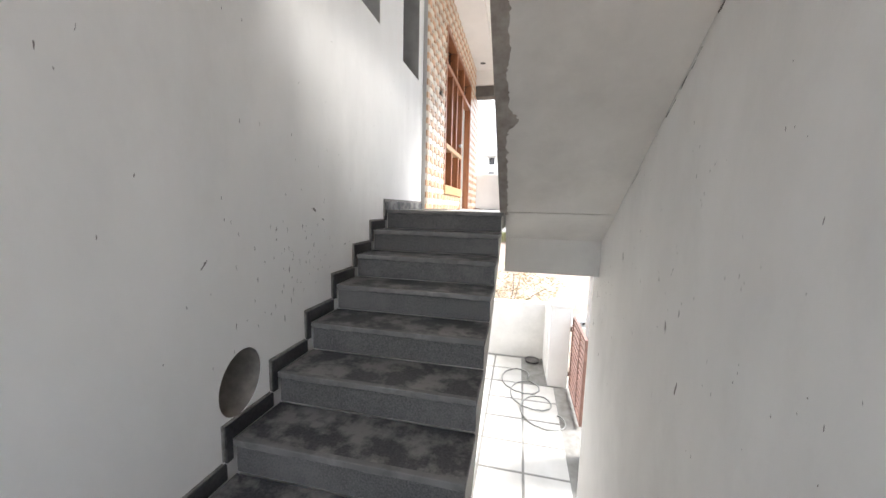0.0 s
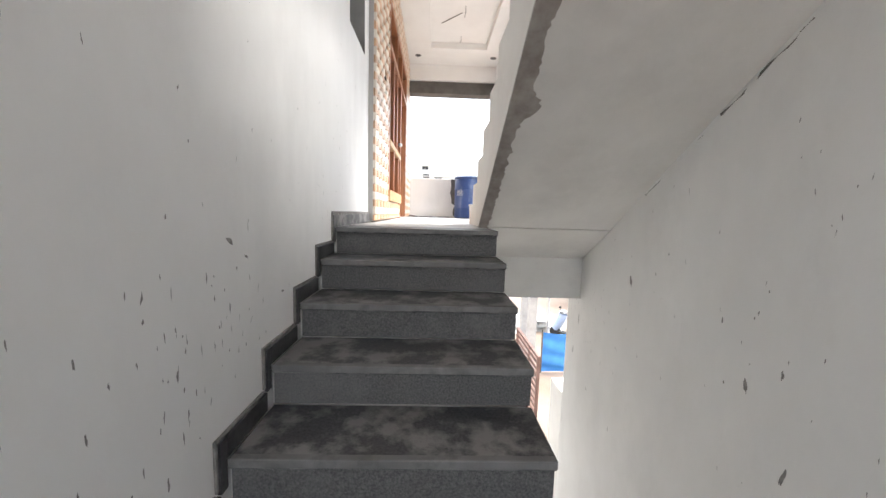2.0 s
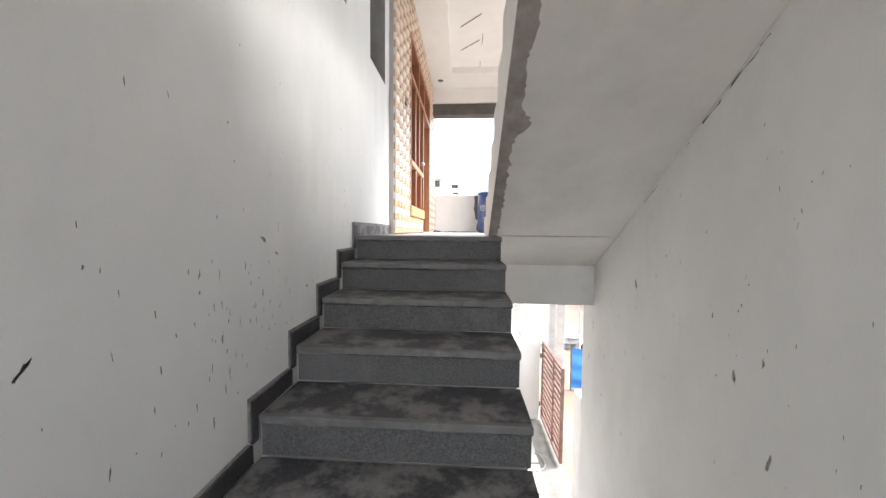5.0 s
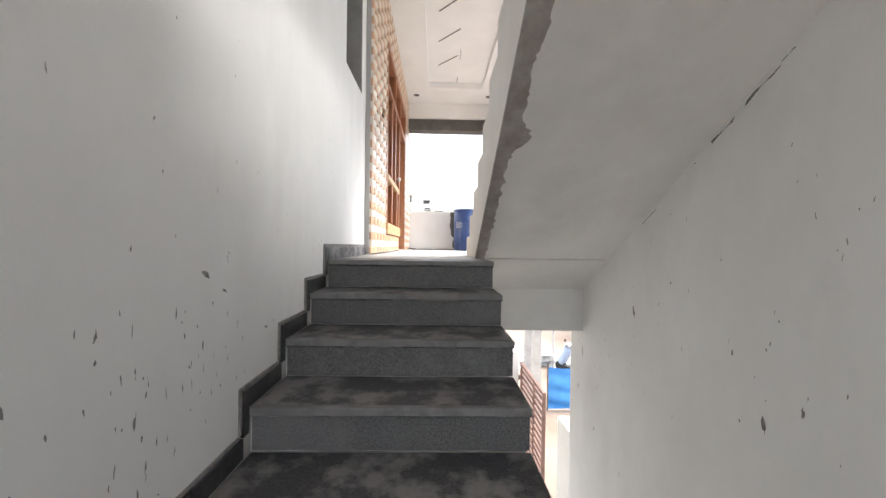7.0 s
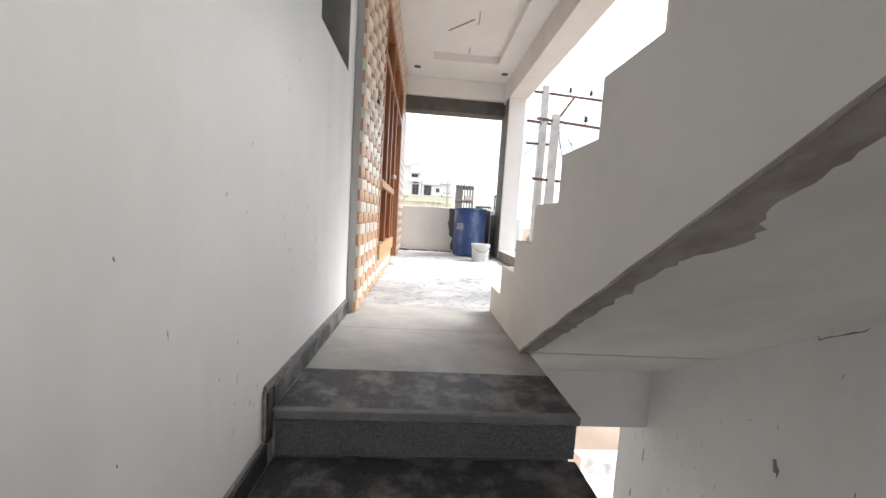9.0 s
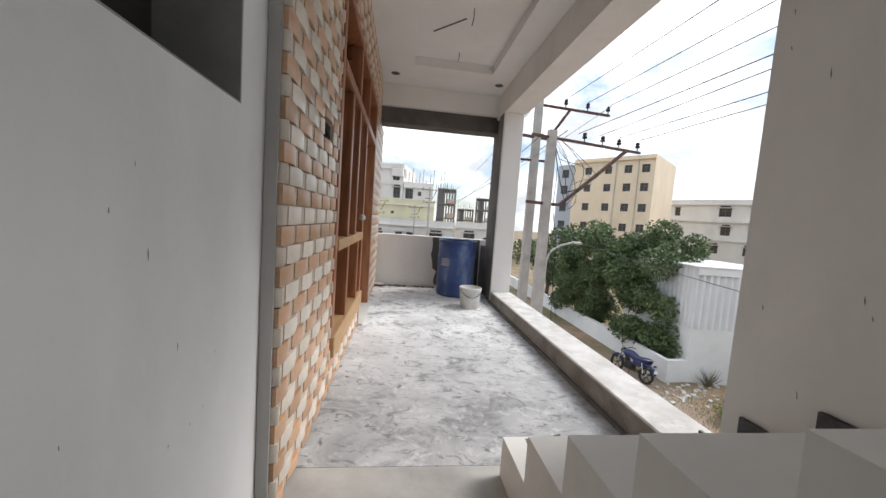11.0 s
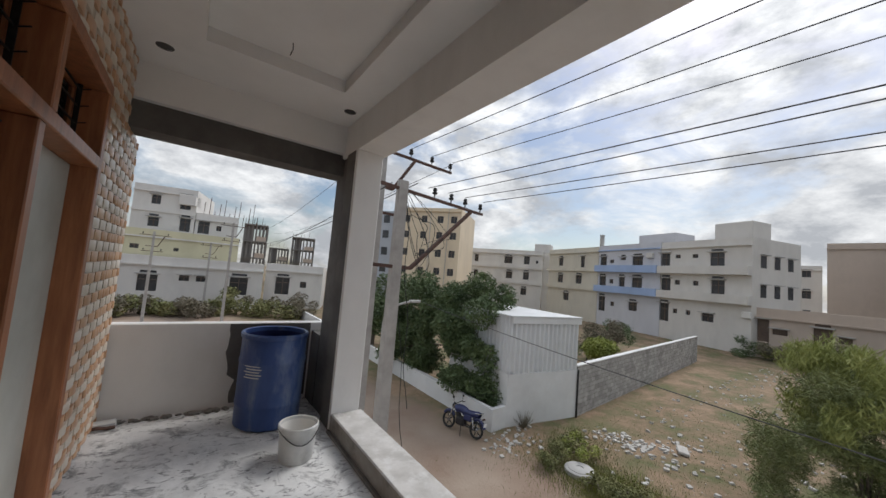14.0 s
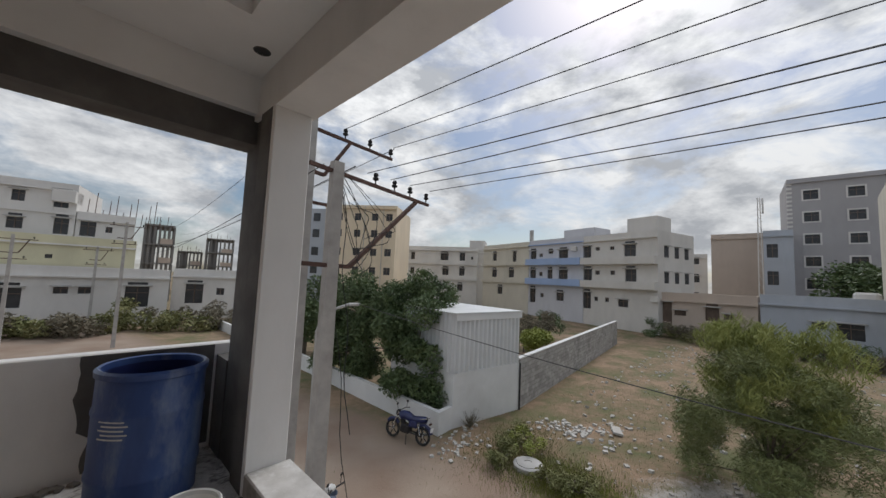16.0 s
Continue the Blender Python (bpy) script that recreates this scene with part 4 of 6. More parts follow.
for k in range(16):
    z = GROUND + 1.2 * k
    mg.tube((mp.x - 0.3, mp.y - 0.3, z), (mp.x + 0.28, mp.y + 0.28, z + 1.2), 0.03, n=4)
part("lattice", mg, p_white, mast)
for k in range(3):
    part("antenna", Geo().box(mp.x - 0.6 + 0.4 * k, mp.y - 0.5, 12.6, mp.x - 0.4 + 0.4 * k, mp.y - 0.3, 14.6, 0.03), p_white, mast)
# left-hand group seen over the end parapet
lw = [[(0.45, 1.0, 0.9, 1.4), (0.85, 1.0, 0.9, 1.6)], [(0.3, 1.0, 0.9, 1.4), (0.8, 1.4, 0.6, 1.8)], [(0.35, 1.2, 0.9, 1.2), (0.85, 1.2, 0.6, 1.8)], [(0.35, 1.0, 0.9, 1.2), (0.82, 1.2, 0.6, 2.0)]]
l1, LL = building("apartment_building", "white four-storey house with projecting slabs", polar(-7.0, 60), polar(-0.5, 58), 10, [-2.4, 0.8, 4.0, 7.0], p_white, p_white, 10.4, lw, band_out=0.2, band_h=0.25)
roof_block(l1, LL * 0.72, LL * 1.0, -0.6, 2.0, 8.2, 1.4, p_white, "roof_room")
l2, LB = building("apartment_building", "white three-storey house with bare column rebar on its roof", polar(-0.4, 58), polar(4.6, 58), 10, [-2.4, 0.8, 4.0], p_white, p_white, 7.4, [[], [(0.3, 1.2, 0.6, 1.5)], [(0.2, 1.3, 0.6, 1.7), (0.55, 0.6, 1.2, 0.7)]], band_out=0.2, band_h=0.25)
for k in range(12):
    u = 0.3 + 0.9 * k
    part("rebar", Geo().tube((LB * 0.1 + u * 0.7, 1.5 + (k % 3), 6.4), (LB * 0.1 + u * 0.7 + 0.1, 1.5 + (k % 3), 9.2 + 1.1 * math.sin(k * 2.1)), 0.05, n=4), rust_iron, l2)
building("house", "pale yellow plastered house in a row", polar(-9.0, 52), polar(5.0, 51), 6, [-2.6, 0.6], p_paleyellow, p_white, 4.1, [[], [(0.5, 0.5, 1.2, 0.4), (0.2, 0.8, 1.2, 0.5)]], band_out=0.2, band_h=0.2)
building("house", "white single-storey house with a front wall", polar(-10.0, 47), polar(8.6, 46), 5, [-2.8], p_white, p_white, 1.1, [[(0.30, 1.6, 0.3, 1.7), (0.5, 0.9, 1.5, 0.6), (0.6, 0.9, 1.5, 0.6), (0.84, 1.8, 0.2, 2.0)]], parapet=0.8, band_out=0.3)
building("house", "white single-storey house beside the scrub", polar(8.9, 50), polar(17, 49), 6, [-2.8], p_white, p_white, 1.3, [[(0.3, 1.7, 0.2, 2.2), (0.66, 0.8, 1.2, 0.8)]], parapet=0.8)
for az0, az1, d, zt in ((5.4, 8.5, 74, 7.6), (8.9, 11.6, 100, 5.5), (11.9, 15.2, 96, 7.0)):
    fr = thing("building_under_construction", "bare concrete frame of a building under construction", "building")
    q0, q1 = polar(az0, d), polar(az1, d)
    ang = math.atan2(q1.y - q0.y, q1.x - q0.x)
    fr.matrix_world = Matrix.Translation((q0.x, q0.y, 0)) @ Matrix.Rotation(ang, 4, "Z")
    L = (q1 - q0).length
    z = GROUND
    while z < zt - 1:
        part("floor_slab", Geo().box(0, 0, z + 2.9, L, 9, z + 3.15), p_rawconc, fr)
        for k in range(7):
            for r in (0.3, 4.4, 8.4):
                part("column", Geo().box(L * k / 6.3, r, z, L * k / 6.3 + 0.3, r + 0.35, z + 2.899), p_rawconc, fr)
        part("infill_wall", Geo().box(L * 0.1, 3.0, z, L * 0.42, 3.2, z + 2.899), p_rawconc, fr)
        part("parapet", Geo().box(L * 0.55, 0.02, z, L * 0.95, 0.2, z + 0.9), p_peach, fr, "bare brick half wall")
        z += 3.15
    for k in range(9):
        part("rebar", Geo().tube((L * k / 8.5 + 0.1, 0.4 + 3.9 * (k % 3), z), (L * k / 8.5 + 0.15, 0.4 + 3.9 * (k % 3), z + 1.0 + 0.5 * math.sin(k * 2.3)), 0.05, n=4), rust_iron, fr)

# far rim of the plot
rim = Geo()
slab_between(rim, (51.5, 10.5), (44.5, -8.0), GROUND - 0.3, -3.3, 0.3)
slab_between(rim, (44.5, -8.0), (36.0, -30.0), GROUND - 0.3, -3.1, 0.3)
structure("wall_plot_rim", rim, block_wall, "rough stone and plaster wall at the far side of the plot")
structure("wall_front_beige", slab_between(Geo(), polar(98.4, 43.5), polar(112, 45), -3.6, -2.2, 0.25), p_cream, "cream front wall of the four-storey house")


# ---- plants ----
def leaf_cloud(g, centre, radius, count, size, squash=0.8, droop=0.0, thin=0.45):
    """Small pointed leaves scattered in a lumpy ball, thicker near its skin."""
    for _ in range(count):
        d = Vector((random.gauss(0, 1), random.gauss(0, 1), random.gauss(0, 1))).normalized()
        r = radius * (0.35 + 0.65 * random.random() ** 0.5) * (1 + 0.3 * noise.noise(d * 2.2 + Vector(centre)))
        p = Vector(centre) + Vector((d.x * r, d.y * r, d.z * r * squash))
        a = Vector((random.uniform(-1, 1), random.uniform(-1, 1), random.uniform(-0.6, 0.6) - droop)).normalized()
        b = a.cross(Vector((random.uniform(-1, 1), random.uniform(-1, 1), random.uniform(-1, 1)))).normalized()
        s = size * random.uniform(0.6, 1.3)
        g.add([p - a * s, p + b * s * thin, p + a * s, p - b * s * thin], [(0, 1, 2, 3)])


def limb(g, p0, p1, r0, r1, bend=0.2):
    p0, p1 = Vector(p0), Vector(p1)
    pts = []
    for k in range(6):
        t = k / 5
        pts.append(p0.lerp(p1, t) + Vector((math.sin(t * 3 + p1.x) * bend * 0.3, math.cos(t * 2.6 + p1.y) * bend * 0.3, 0)) * (1 - abs(2 * t - 1)))
    for k in range(5):
        g.tube(pts[k], pts[k + 1], r0 + (r1 - r0) * k / 5, r0 + (r1 - r0) * (k + 1) / 5, n=7, cap=False)


def tree(name, label, base, clumps, leafmat, size, trunk_r, count, droop=0.0, thin=0.45, fork=0.35, category="tree"):
    ob = thing(name, label, category, base)
    tr, cr = Geo(), Geo()
    top = max(c[2] for c in clumps)
    f = Vector((0, 0, top * fork))
    limb(tr, (0, 0, -0.15), f, trunk_r, trunk_r * 0.75)
    total = sum(c[3] ** 2 for c in clumps)
    for i, (x, y, z, r) in enumerate(clumps):
        if len(clumps) < 30 or i % 5 == 0:
            limb(tr, f, (x, y, z), trunk_r * 0.4, 0.012, 0.4)
        leaf_cloud(cr, (x, y, z), r, int(count * r * r / total), size, 0.85, droop, thin)
    part("trunk", tr, bark, ob)
    part("crown", cr, leafmat, ob)
    return ob


random.seed(5)
def clump_set(n, rx, ry, z0, z1, r0, r1):
    out = []
    for _ in range(n):
        a, q = random.uniform(0, 6.283), random.random() ** 0.5
        out.append((rx * q * math.cos(a), ry * q * math.sin(a), random.uniform(z0, z1), random.uniform(r0, r1)))
    return out


tree("neem_tree", "dense dark-green neem tree behind the compound wall", (12.2, 14.3, GROUND), clump_set(46, 1.7, 2.0, 0.9, 5.3, 0.45, 0.85) + [(0, 0, 5.6, 0.8), (-0.9, 0.3, 3.2, 1.0), (0.4, -1.0, 2.2, 0.9)], leaf, 0.088, 0.13, 44000, droop=0.5, thin=0.38)
tree("neem_tree", "broad dark-green tree leaning over the low wall", (12.0, 18.8, GROUND), clump_set(46, 1.9, 2.6, 1.0, 5.2, 0.5, 0.95) + [(-0.6, -0.6, 5.4, 0.9)], leaf, 0.092, 0.14, 40000, droop=0.5, thin=0.38)
tree("neem_tree", "tall green tree farther along the lane", (12.2, 26.0, GROUND), clump_set(16, 2.2, 3.0, 1.6, 5.0, 0.9, 1.4), leaf, 0.16, 0.16, 10000, droop=0.4, thin=0.35)
tree("shrub", "dark shrub at the corner of the compound", (11.35, 12.4, GROUND), clump_set(7, 0.35, 0.3, 0.6, 1.5, 0.25, 0.4), leaf, 0.06, 0.03, 1500, category="shrub")
acacia = tree("acacia_tree", "feathery light-green thorn tree in the dry plot", (14.9, 2.4, GROUND), clump_set(46, 2.1, 2.1, 0.6, 2.7, 0.35, 0.7) + clump_set(34, 1.6, 1.6, 2.4, 4.0, 0.3, 0.6), leaf_light, 0.10, 0.11, 46000, droop=-0.35, thin=0.10, fork=0.18)
# lighter, yellower sprays in the upper crown
sprays = Geo()
for x, y, z, r in clump_set(34, 1.7, 1.7, 2.7, 4.7, 0.25, 0.5):
    leaf_cloud(sprays, (x, y, z), r, 420, 0.13, 1.1, -0.9, 0.09)
part("top_sprays", sprays, surface("acacia_top_leaves", (0.20, 0.23, 0.06), (0.31, 0.33, 0.10), 2, 0.65, bump=0.0), acacia, "lighter yellow-green sprays at the top")
tree("garden_bush", "bright yellow-green garden bush over the block wall", (24.0, 14.8, GROUND), clump_set(12, 0.95, 0.8, 1.5, 2.9, 0.5, 0.8), leaf_yellow, 0.09, 0.08, 6000, category="shrub")
for bx, by_, s in ((22.5, 17.5, 0.8), (27.0, 17.5, 1.0), (31, 18.5, 1.1), (34.5, 19.0, 1.0)):
    tree("garden_bush", "mixed green garden bushes behind the block wall", (bx, by_, GROUND), clump_set(12, 2.2, 1.2, 1.0, 2.5 * s, 0.4, 0.8), random.choice((leaf, weed, dry_weed)), 0.10, 0.06, 3600, thin=0.3, category="shrub")
tree("dark_tree", "round dark tree beside the tall grey block", tuple(polar(95.6, 60)), clump_set(16, 3.6, 3.0, 4.5, 8.6, 1.4, 2.2), leaf, 0.26, 0.3, 6000)
random.seed(11)
for k in range(26):
    t = k / 25
    p = Vector((51.0, 12.5)).lerp(Vector((41.5, -16.0)), t) + Vector((random.uniform(-3.0, -0.4), random.uniform(-1, 1)))
    h = random.choice((1.4, 1.9, 2.3)) if t < 0.42 else random.choice((0.5, 0.7, 0.9, 1.6))
    tree("scrub_bush", "dusty brown scrub along the plot's far side", (p.x, p.y, GROUND), clump_set(9, 1.5, 1.5, 0.1, h, 0.3, 0.75), random.choice((dry_weed, dry_weed, leaf, weed)), 0.14, 0.03, 1300, thin=0.22, category="shrub")
for k in range(14):
    p = polar(-11 + 2.0 * k, 41 + random.uniform(-2, 2))
    tree("scrub_bush", "tangled green and brown scrub before the white houses", tuple(p), clump_set(6, 1.5, 1.2, 0.3, random.uniform(1.0, 2.2), 0.5, 1.0), random.choice((dry_weed, dry_weed, weed)), 0.15, 0.05, 1200, category="shrub")


def tufts(region, count, h, w):
    g = Geo()
    for _ in range(count):
        x, y = region()
        z = GROUND + uneven(x, y) * (1.0 if x > 11.2 else 0.25) - 0.02
        a = random.uniform(0, 6.283)
        lean = random.uniform(-0.5, 0.5) * h
        hh = h * random.uniform(0.4, 1.3)
        dx, dy = math.cos(a) * w, math.sin(a) * w
        g.add([(x - dx, y - dy, z), (x + dx, y + dy, z), (x + lean * math.sin(a), y + lean * math.cos(a), z + hh)], [(0, 1, 2)])
    return g


def patch(cx, cy, sx, sy):
    return lambda: (random.gauss(cx, sx), random.gauss(cy, sy))


def stuff(name, g, mat, label, category):
    return tagged(part(name, g, mat), label, category, kind="stuff")


random.seed(21)
stuff("weeds", tufts(patch(11.3, 7.4, 0.75, 1.1), 9000, 0.15, 0.008), weed, "knee-high green weeds round the manhole", "weeds")
stuff("weeds", tufts(patch(12.5, 9.3, 1.3, 0.7), 6000, 0.11, 0.008), weed, "low weeds beside the white shed", "weeds")
stuff("weeds", tufts(patch(11.2, 6.6, 0.6, 0.8), 6000, 0.16, 0.009), leaf_yellow, "yellow-flowering weeds by the lane", "weeds")
stuff("dry_grass", tufts(lambda: (random.uniform(12, 46), random.uniform(-16, 10.5)), 12000, 0.07, 0.015), dry_weed, "short dry grass scattered over the plot", "grass")
stuff("grass", tufts(lambda: (random.gauss(19, 4.5), random.gauss(5.0, 3.2)), 9000, 0.08, 0.010), weed, "thin green grass over the plot", "grass")
for wx, wy, r in ((11.0, 6.3, 0.35), (11.4, 6.6, 0.3), (10.8, 7.1, 0.3), (12.3, 8.7, 0.4), (11.9, 9.2, 0.35), (12.9, 9.3, 0.3), (10.9, 8.7, 0.3)):
    tree("weed_clump", "leafy green weeds growing at the edge of the lane", (wx, wy, GROUND), clump_set(8, r * 1.5, r * 1.5, 0.12, 0.42, 0.13, 0.26), random.choice((weed, leaf_yellow, weed)), 0.045, 0.012, 1000, category="weeds")
spiky = Geo()
for k in range(60):
    a, e = random.uniform(0, 6.283), random.uniform(0.5, 1.3)
    l_ = random.uniform(0.4, 0.85)
    spiky.tube((12.2, 11.15, GROUND), (12.2 + math.cos(a) * math.cos(e) * l_, 11.15 + math.sin(a) * math.cos(e) * l_ * 0.6, GROUND + math.sin(e) * l_), 0.012, 0.003, n=4)
tagged(part("spiky_plant", spiky, dry_weed), "spiky grey-green plant against the shed wall", "plant")


def stones(region, count, s0, s1, flat=0.5):
    g = Geo()
    for _ in range(count):
        x, y = region()
        s = random.uniform(s0, s1)
        z = GROUND + uneven(x, y) * (1.0 if x > 11.2 else 0.25)
        m = pose(x, y, z + s * flat * 0.3, random.uniform(-15, 15), random.uniform(-15, 15), random.uniform(0, 360))
        vs = [m @ Vector((sx * s * random.uniform(0.5, 1), sy * s * random.uniform(0.4, 0.9), sz * s * flat * random.uniform(0.6, 1))) for sz in (-0.5, 0.5) for sy in (-0.5, 0.5) for sx in (-0.5, 0.5)]
        g.add(vs, [(0, 2, 3, 1), (4, 5, 7, 6), (0, 1, 5, 4), (2, 6, 7, 3), (0, 4, 6, 2), (1, 3, 7, 5)])
    return g


stuff("rubble", stones(patch(15.0, 8.2, 0.5, 0.8), 90, 0.05, 0.24), rubble_mat, "heap of broken white rubble in the grass", "rubble")
stuff("rubble", stones(patch(16.3, 7.3, 0.9, 0.4), 30, 0.05, 0.2), rubble_mat, "scattered rubble beside the heap", "rubble")
stuff("rubble", stones(lambda: (random.uniform(12, 44), random.uniform(-14, 10)), 1100, 0.05, 0.22), rubble_mat, "pale litter and stones over the plot", "litter")
stuff("rubble", stones(patch(16.5, -2.6, 1.5, 1.0), 50, 0.05, 0.25), rubble_mat, "pale stones at the edge of the plot", "rubble")
stuff("rubble", stones(patch(10.9, 10.6, 0.8, 0.5), 60, 0.05, 0.2), rubble_mat, "small stones at the corner of the lane", "rubble")
for lx, ly, ln in ((13.2, 2.6, 6), (15.4, -2.2, 5)):
    stuff("plastic_litter", stones(patch(lx, ly, 0.14, 0.14), ln, 0.06, 0.2), tarp, "torn scraps of blue plastic on the ground", "litter")
stuff("rubble", stones(patch(14.5, 2.7, 0.5, 0.5), 26, 0.05, 0.28), rubble_mat, "pale bags and stones under the thorn tree", "litter")
stuff("rubble", stones(patch(13.9, -2.2, 0.6, 0.5), 40, 0.08, 0.34), rubble_mat, "heap of pale stones at the near edge", "rubble")
stuff("rubble", stones(patch(40.0, -11.5, 1.8, 1.8), 90, 0.1, 0.6), rubble_mat, "tipped rubble beside the far wall", "rubble")
stuff("gravel", stones(patch(12.3, 2.0, 1.2, 2.0), 1500, 0.015, 0.05), shade_grey, "loose grey gravel on bare ground", "gravel")
tree("dry_shrub", "bare grey twiggy shrub in the dry plot", (16.4, -3.1, GROUND), clump_set(9, 0.7, 0.7, 0.3, 1.3, 0.25, 0.45), dry_weed, 0.05, 0.03, 900, droop=-0.5, thin=0.1, fork=0.15, category="shrub")
tagged(part("slab_piece", Geo().box(-0.45, -0.18, 0, 0.45, 0.18, 0.1, 0.02, pose(16.4, 7.0, GROUND + 0.02, 6, 4, 25)), rubble_mat), "broken pale concrete slab lying in the grass", "rubble")
manhole = thing("manhole", "raised round concrete manhole with a pale lid", "manhole", (11.3, 8.05, GROUND))
part("ring", Geo().lathe(0, 0, [(0.46, -0.2), (0.46, 0.14), (0.42, 0.17), (0.37, 0.17), (0.37, 0.13)], 24), shade_grey, manhole, smooth=True)
part("lid", Geo().lathe(0, 0, [(0.36, 0.13), (0.36, 0.18), (0.32, 0.2), (0.12, 0.2), (0.11, 0.18), (0.0, 0.18)], 24), shade_grey, manhole, smooth=True)

# ---- poles and wires ----
def pole(name, label, x, y, top, arms, lean=0.0):
    ob = thing(name, label, "utility pole", (x, y, GROUND))
    h = top - GROUND
    w0, w1 = 0.115, 0.08
    vs = [(sx * w0, sy * w0 * 0.75, -0.3) for sx, sy in ((-1, -1), (1, -1), (1, 1), (-1, 1))] + [(lean + sx * w1, sy * w1 * 0.75, h) for sx, sy in ((-1, -1), (1, -1), (1, 1), (-1, 1))]
    part("pole", Geo().add(vs, [(0, 3, 2, 1), (4, 5, 6, 7), (0, 1, 5, 4), (1, 2, 6, 5), (2, 3, 7, 6), (3, 0, 4, 7)]), concrete_pole, ob)
    for z, x0, x1, y0, y1, pins, brace in arms:
        zz = z - GROUND
        arm = part("cross_arm", Geo().tube((x0, y0, zz), (x1, y1, zz), 0.035, n=4), rust_iron, ob)
        for f in pins:
            q = Vector((x0, y0, zz)).lerp(Vector((x1, y1, zz)), f)
            part("insulator", Geo().lathe(q.x, q.y, [(0.012, q.z + 0.03), (0.012, q.z + 0.09), (0.045, q.z + 0.10), (0.05, q.z + 0.13), (0.025, q.z + 0.15), (0.045, q.z + 0.17), (0.03, q.z + 0.21), (0.0, q.z + 0.22)], 10), rubber, arm, smooth=True)
        if brace:
            bf, bz = brace
            q = Vector((x0, y0, zz)).lerp(Vector((x1, y1, zz)), bf)
            part("brace", Geo().tube((q.x, q.y, zz - 0.03), (0.30, 0.03, zz - bz), 0.042, n=4), rust_iron, ob)
            part("brace_tail", Geo().tube((0.30, 0.03, zz - bz), (-0.45, -0.10, zz - bz + 0.01), 0.04, n=4), rust_iron, ob)
    return ob


near_pole = pole("utility_pole", "pale concrete utility pole with a braced lower cross-arm", 3.34, 6.68, 3.14, [(3.0, -0.45, 2.28, -0.1, 0.52, (0.45, 0.62, 0.78, 0.97), (0.85, 1.32))])
far_pole = pole("utility_pole", "concrete utility pole with an upper cross-arm", 3.45, 7.85, 4.2, [(4.02, -0.3, 1.86, -0.05, 0.2, (0.45, 0.72, 0.98), (0.5, 0.75)), (2.75, -0.4, 0.4, 0, 0, (), None)])
lampst = thing("street_lamp", "small galvanised street-lamp arm on a thin post", "street lamp", (5.0, 10.2, GROUND))
part("post", Geo().path([(0, 0, -0.1), (0, 0, 3.6), (0, 0, 4.5), (0.12, -0.02, 4.8), (0.4, -0.06, 5.0), (0.75, -0.1, 5.1)], 0.035, 7), shade_grey, lampst, smooth=True)
part("lamp_head", Geo().box(0.72, -0.17, 5.06, 1.05, -0.05, 5.14, 0.02), shade_grey, lampst)


def wire(name, label, a, b, sag, r=0.009, n=26):
    a, b = Vector(a), Vector(b)
    pts = [a.lerp(b, i / n) - Vector((0, 0, sag * 4 * (i / n) * (1 - i / n))) for i in range(n + 1)]
    return tagged(part(name, Geo().path(pts, r, 5), cable), label, "cable", "overhead lines")


for x, xe in ((4.12, 5.4), (4.70, 6.6), (5.27, 7.4)):
    wire("power_line", "bare overhead power line from the upper cross-arm", (x, 7.98, 4.24), (xe, -38, 4.6), 0.3, 0.007)
for x, xe in ((4.05, 5.9), (4.52, 4.4), (4.96, 7.6), (5.46, 7.1)):
    wire("power_line", "bare overhead power line from the lower cross-arm", (x, 7.0, 3.22), (xe, -40, 3.5), 0.3, 0.007)
for x, z in ((3.55, 4.24), (5.32, 4.24)):
    wire("power_line", "overhead power line running on along the lane", (x, 8.0, z), (x + 2.5, 46, z + 0.6), 0.5, 0.007)
for k, z in enumerate((3.1, 3.2)):
    wire("power_line", "thin line running on along the lane", (3.2 + 0.5 * k, 6.8, z), (4.5, 40, 2.6 + 0.5 * k), 0.5, 0.009)
wire("service_cable", "sagging black service cable across the plot", (5.98, 10.1, 0.83), (6.0, -13.85, 0.75), 0.62, 0.007)
tangle = thing("loose_cables", "tangle of loose black cables hanging off the pole", "cable")
random.seed(31)
for k in range(9):
    z1 = 3.0 - random.uniform(0, 0.3)
    w = random.uniform(0.15, 0.5)
    drop = random.uniform(0.9, 1.4)
    part("cable", Geo().path([(3.42 + t * w + 0.3 * math.sin(t * 3.1) * (k % 3), 6.6 + 0.15 * math.sin(k + t * 5), z1 - t * drop + 0.15 * math.sin(t * 6 + k)) for t in [i / 14 for i in range(15)]], 0.006, 4), rubber, tangle)
for dx, y, zb in ((0.62, 6.9, -1.9), (0.3, 6.5, -0.6)):
    part("cable", Geo().path([(3.36 + dx * t + 0.04 * math.sin(t * 14), y, 2.7 - (2.7 - zb) * t) for t in [i / 12 for i in range(13)]], 0.006, 4), rubber, tangle)
pole("utility_pole", "plain concrete pole that carries the service cable", 6.0, -14.0, 0.9, [])
for az, d, top in ((-4.5, 36, 3.2), (4.1, 34, 4.6), (1.7, 44, 3.0)):
    q = polar(az, d)
    pole("utility_pole", "thin distant concrete pole with small cross-arms", q.x, q.y, top, [(top - 0.3, -0.9, 1.1, 0, 0, (0.1, 0.9), (0.8, 0.9)), (top - 1.6, -0.7, 0.7, 0, 0, (0.1, 0.9), None)])

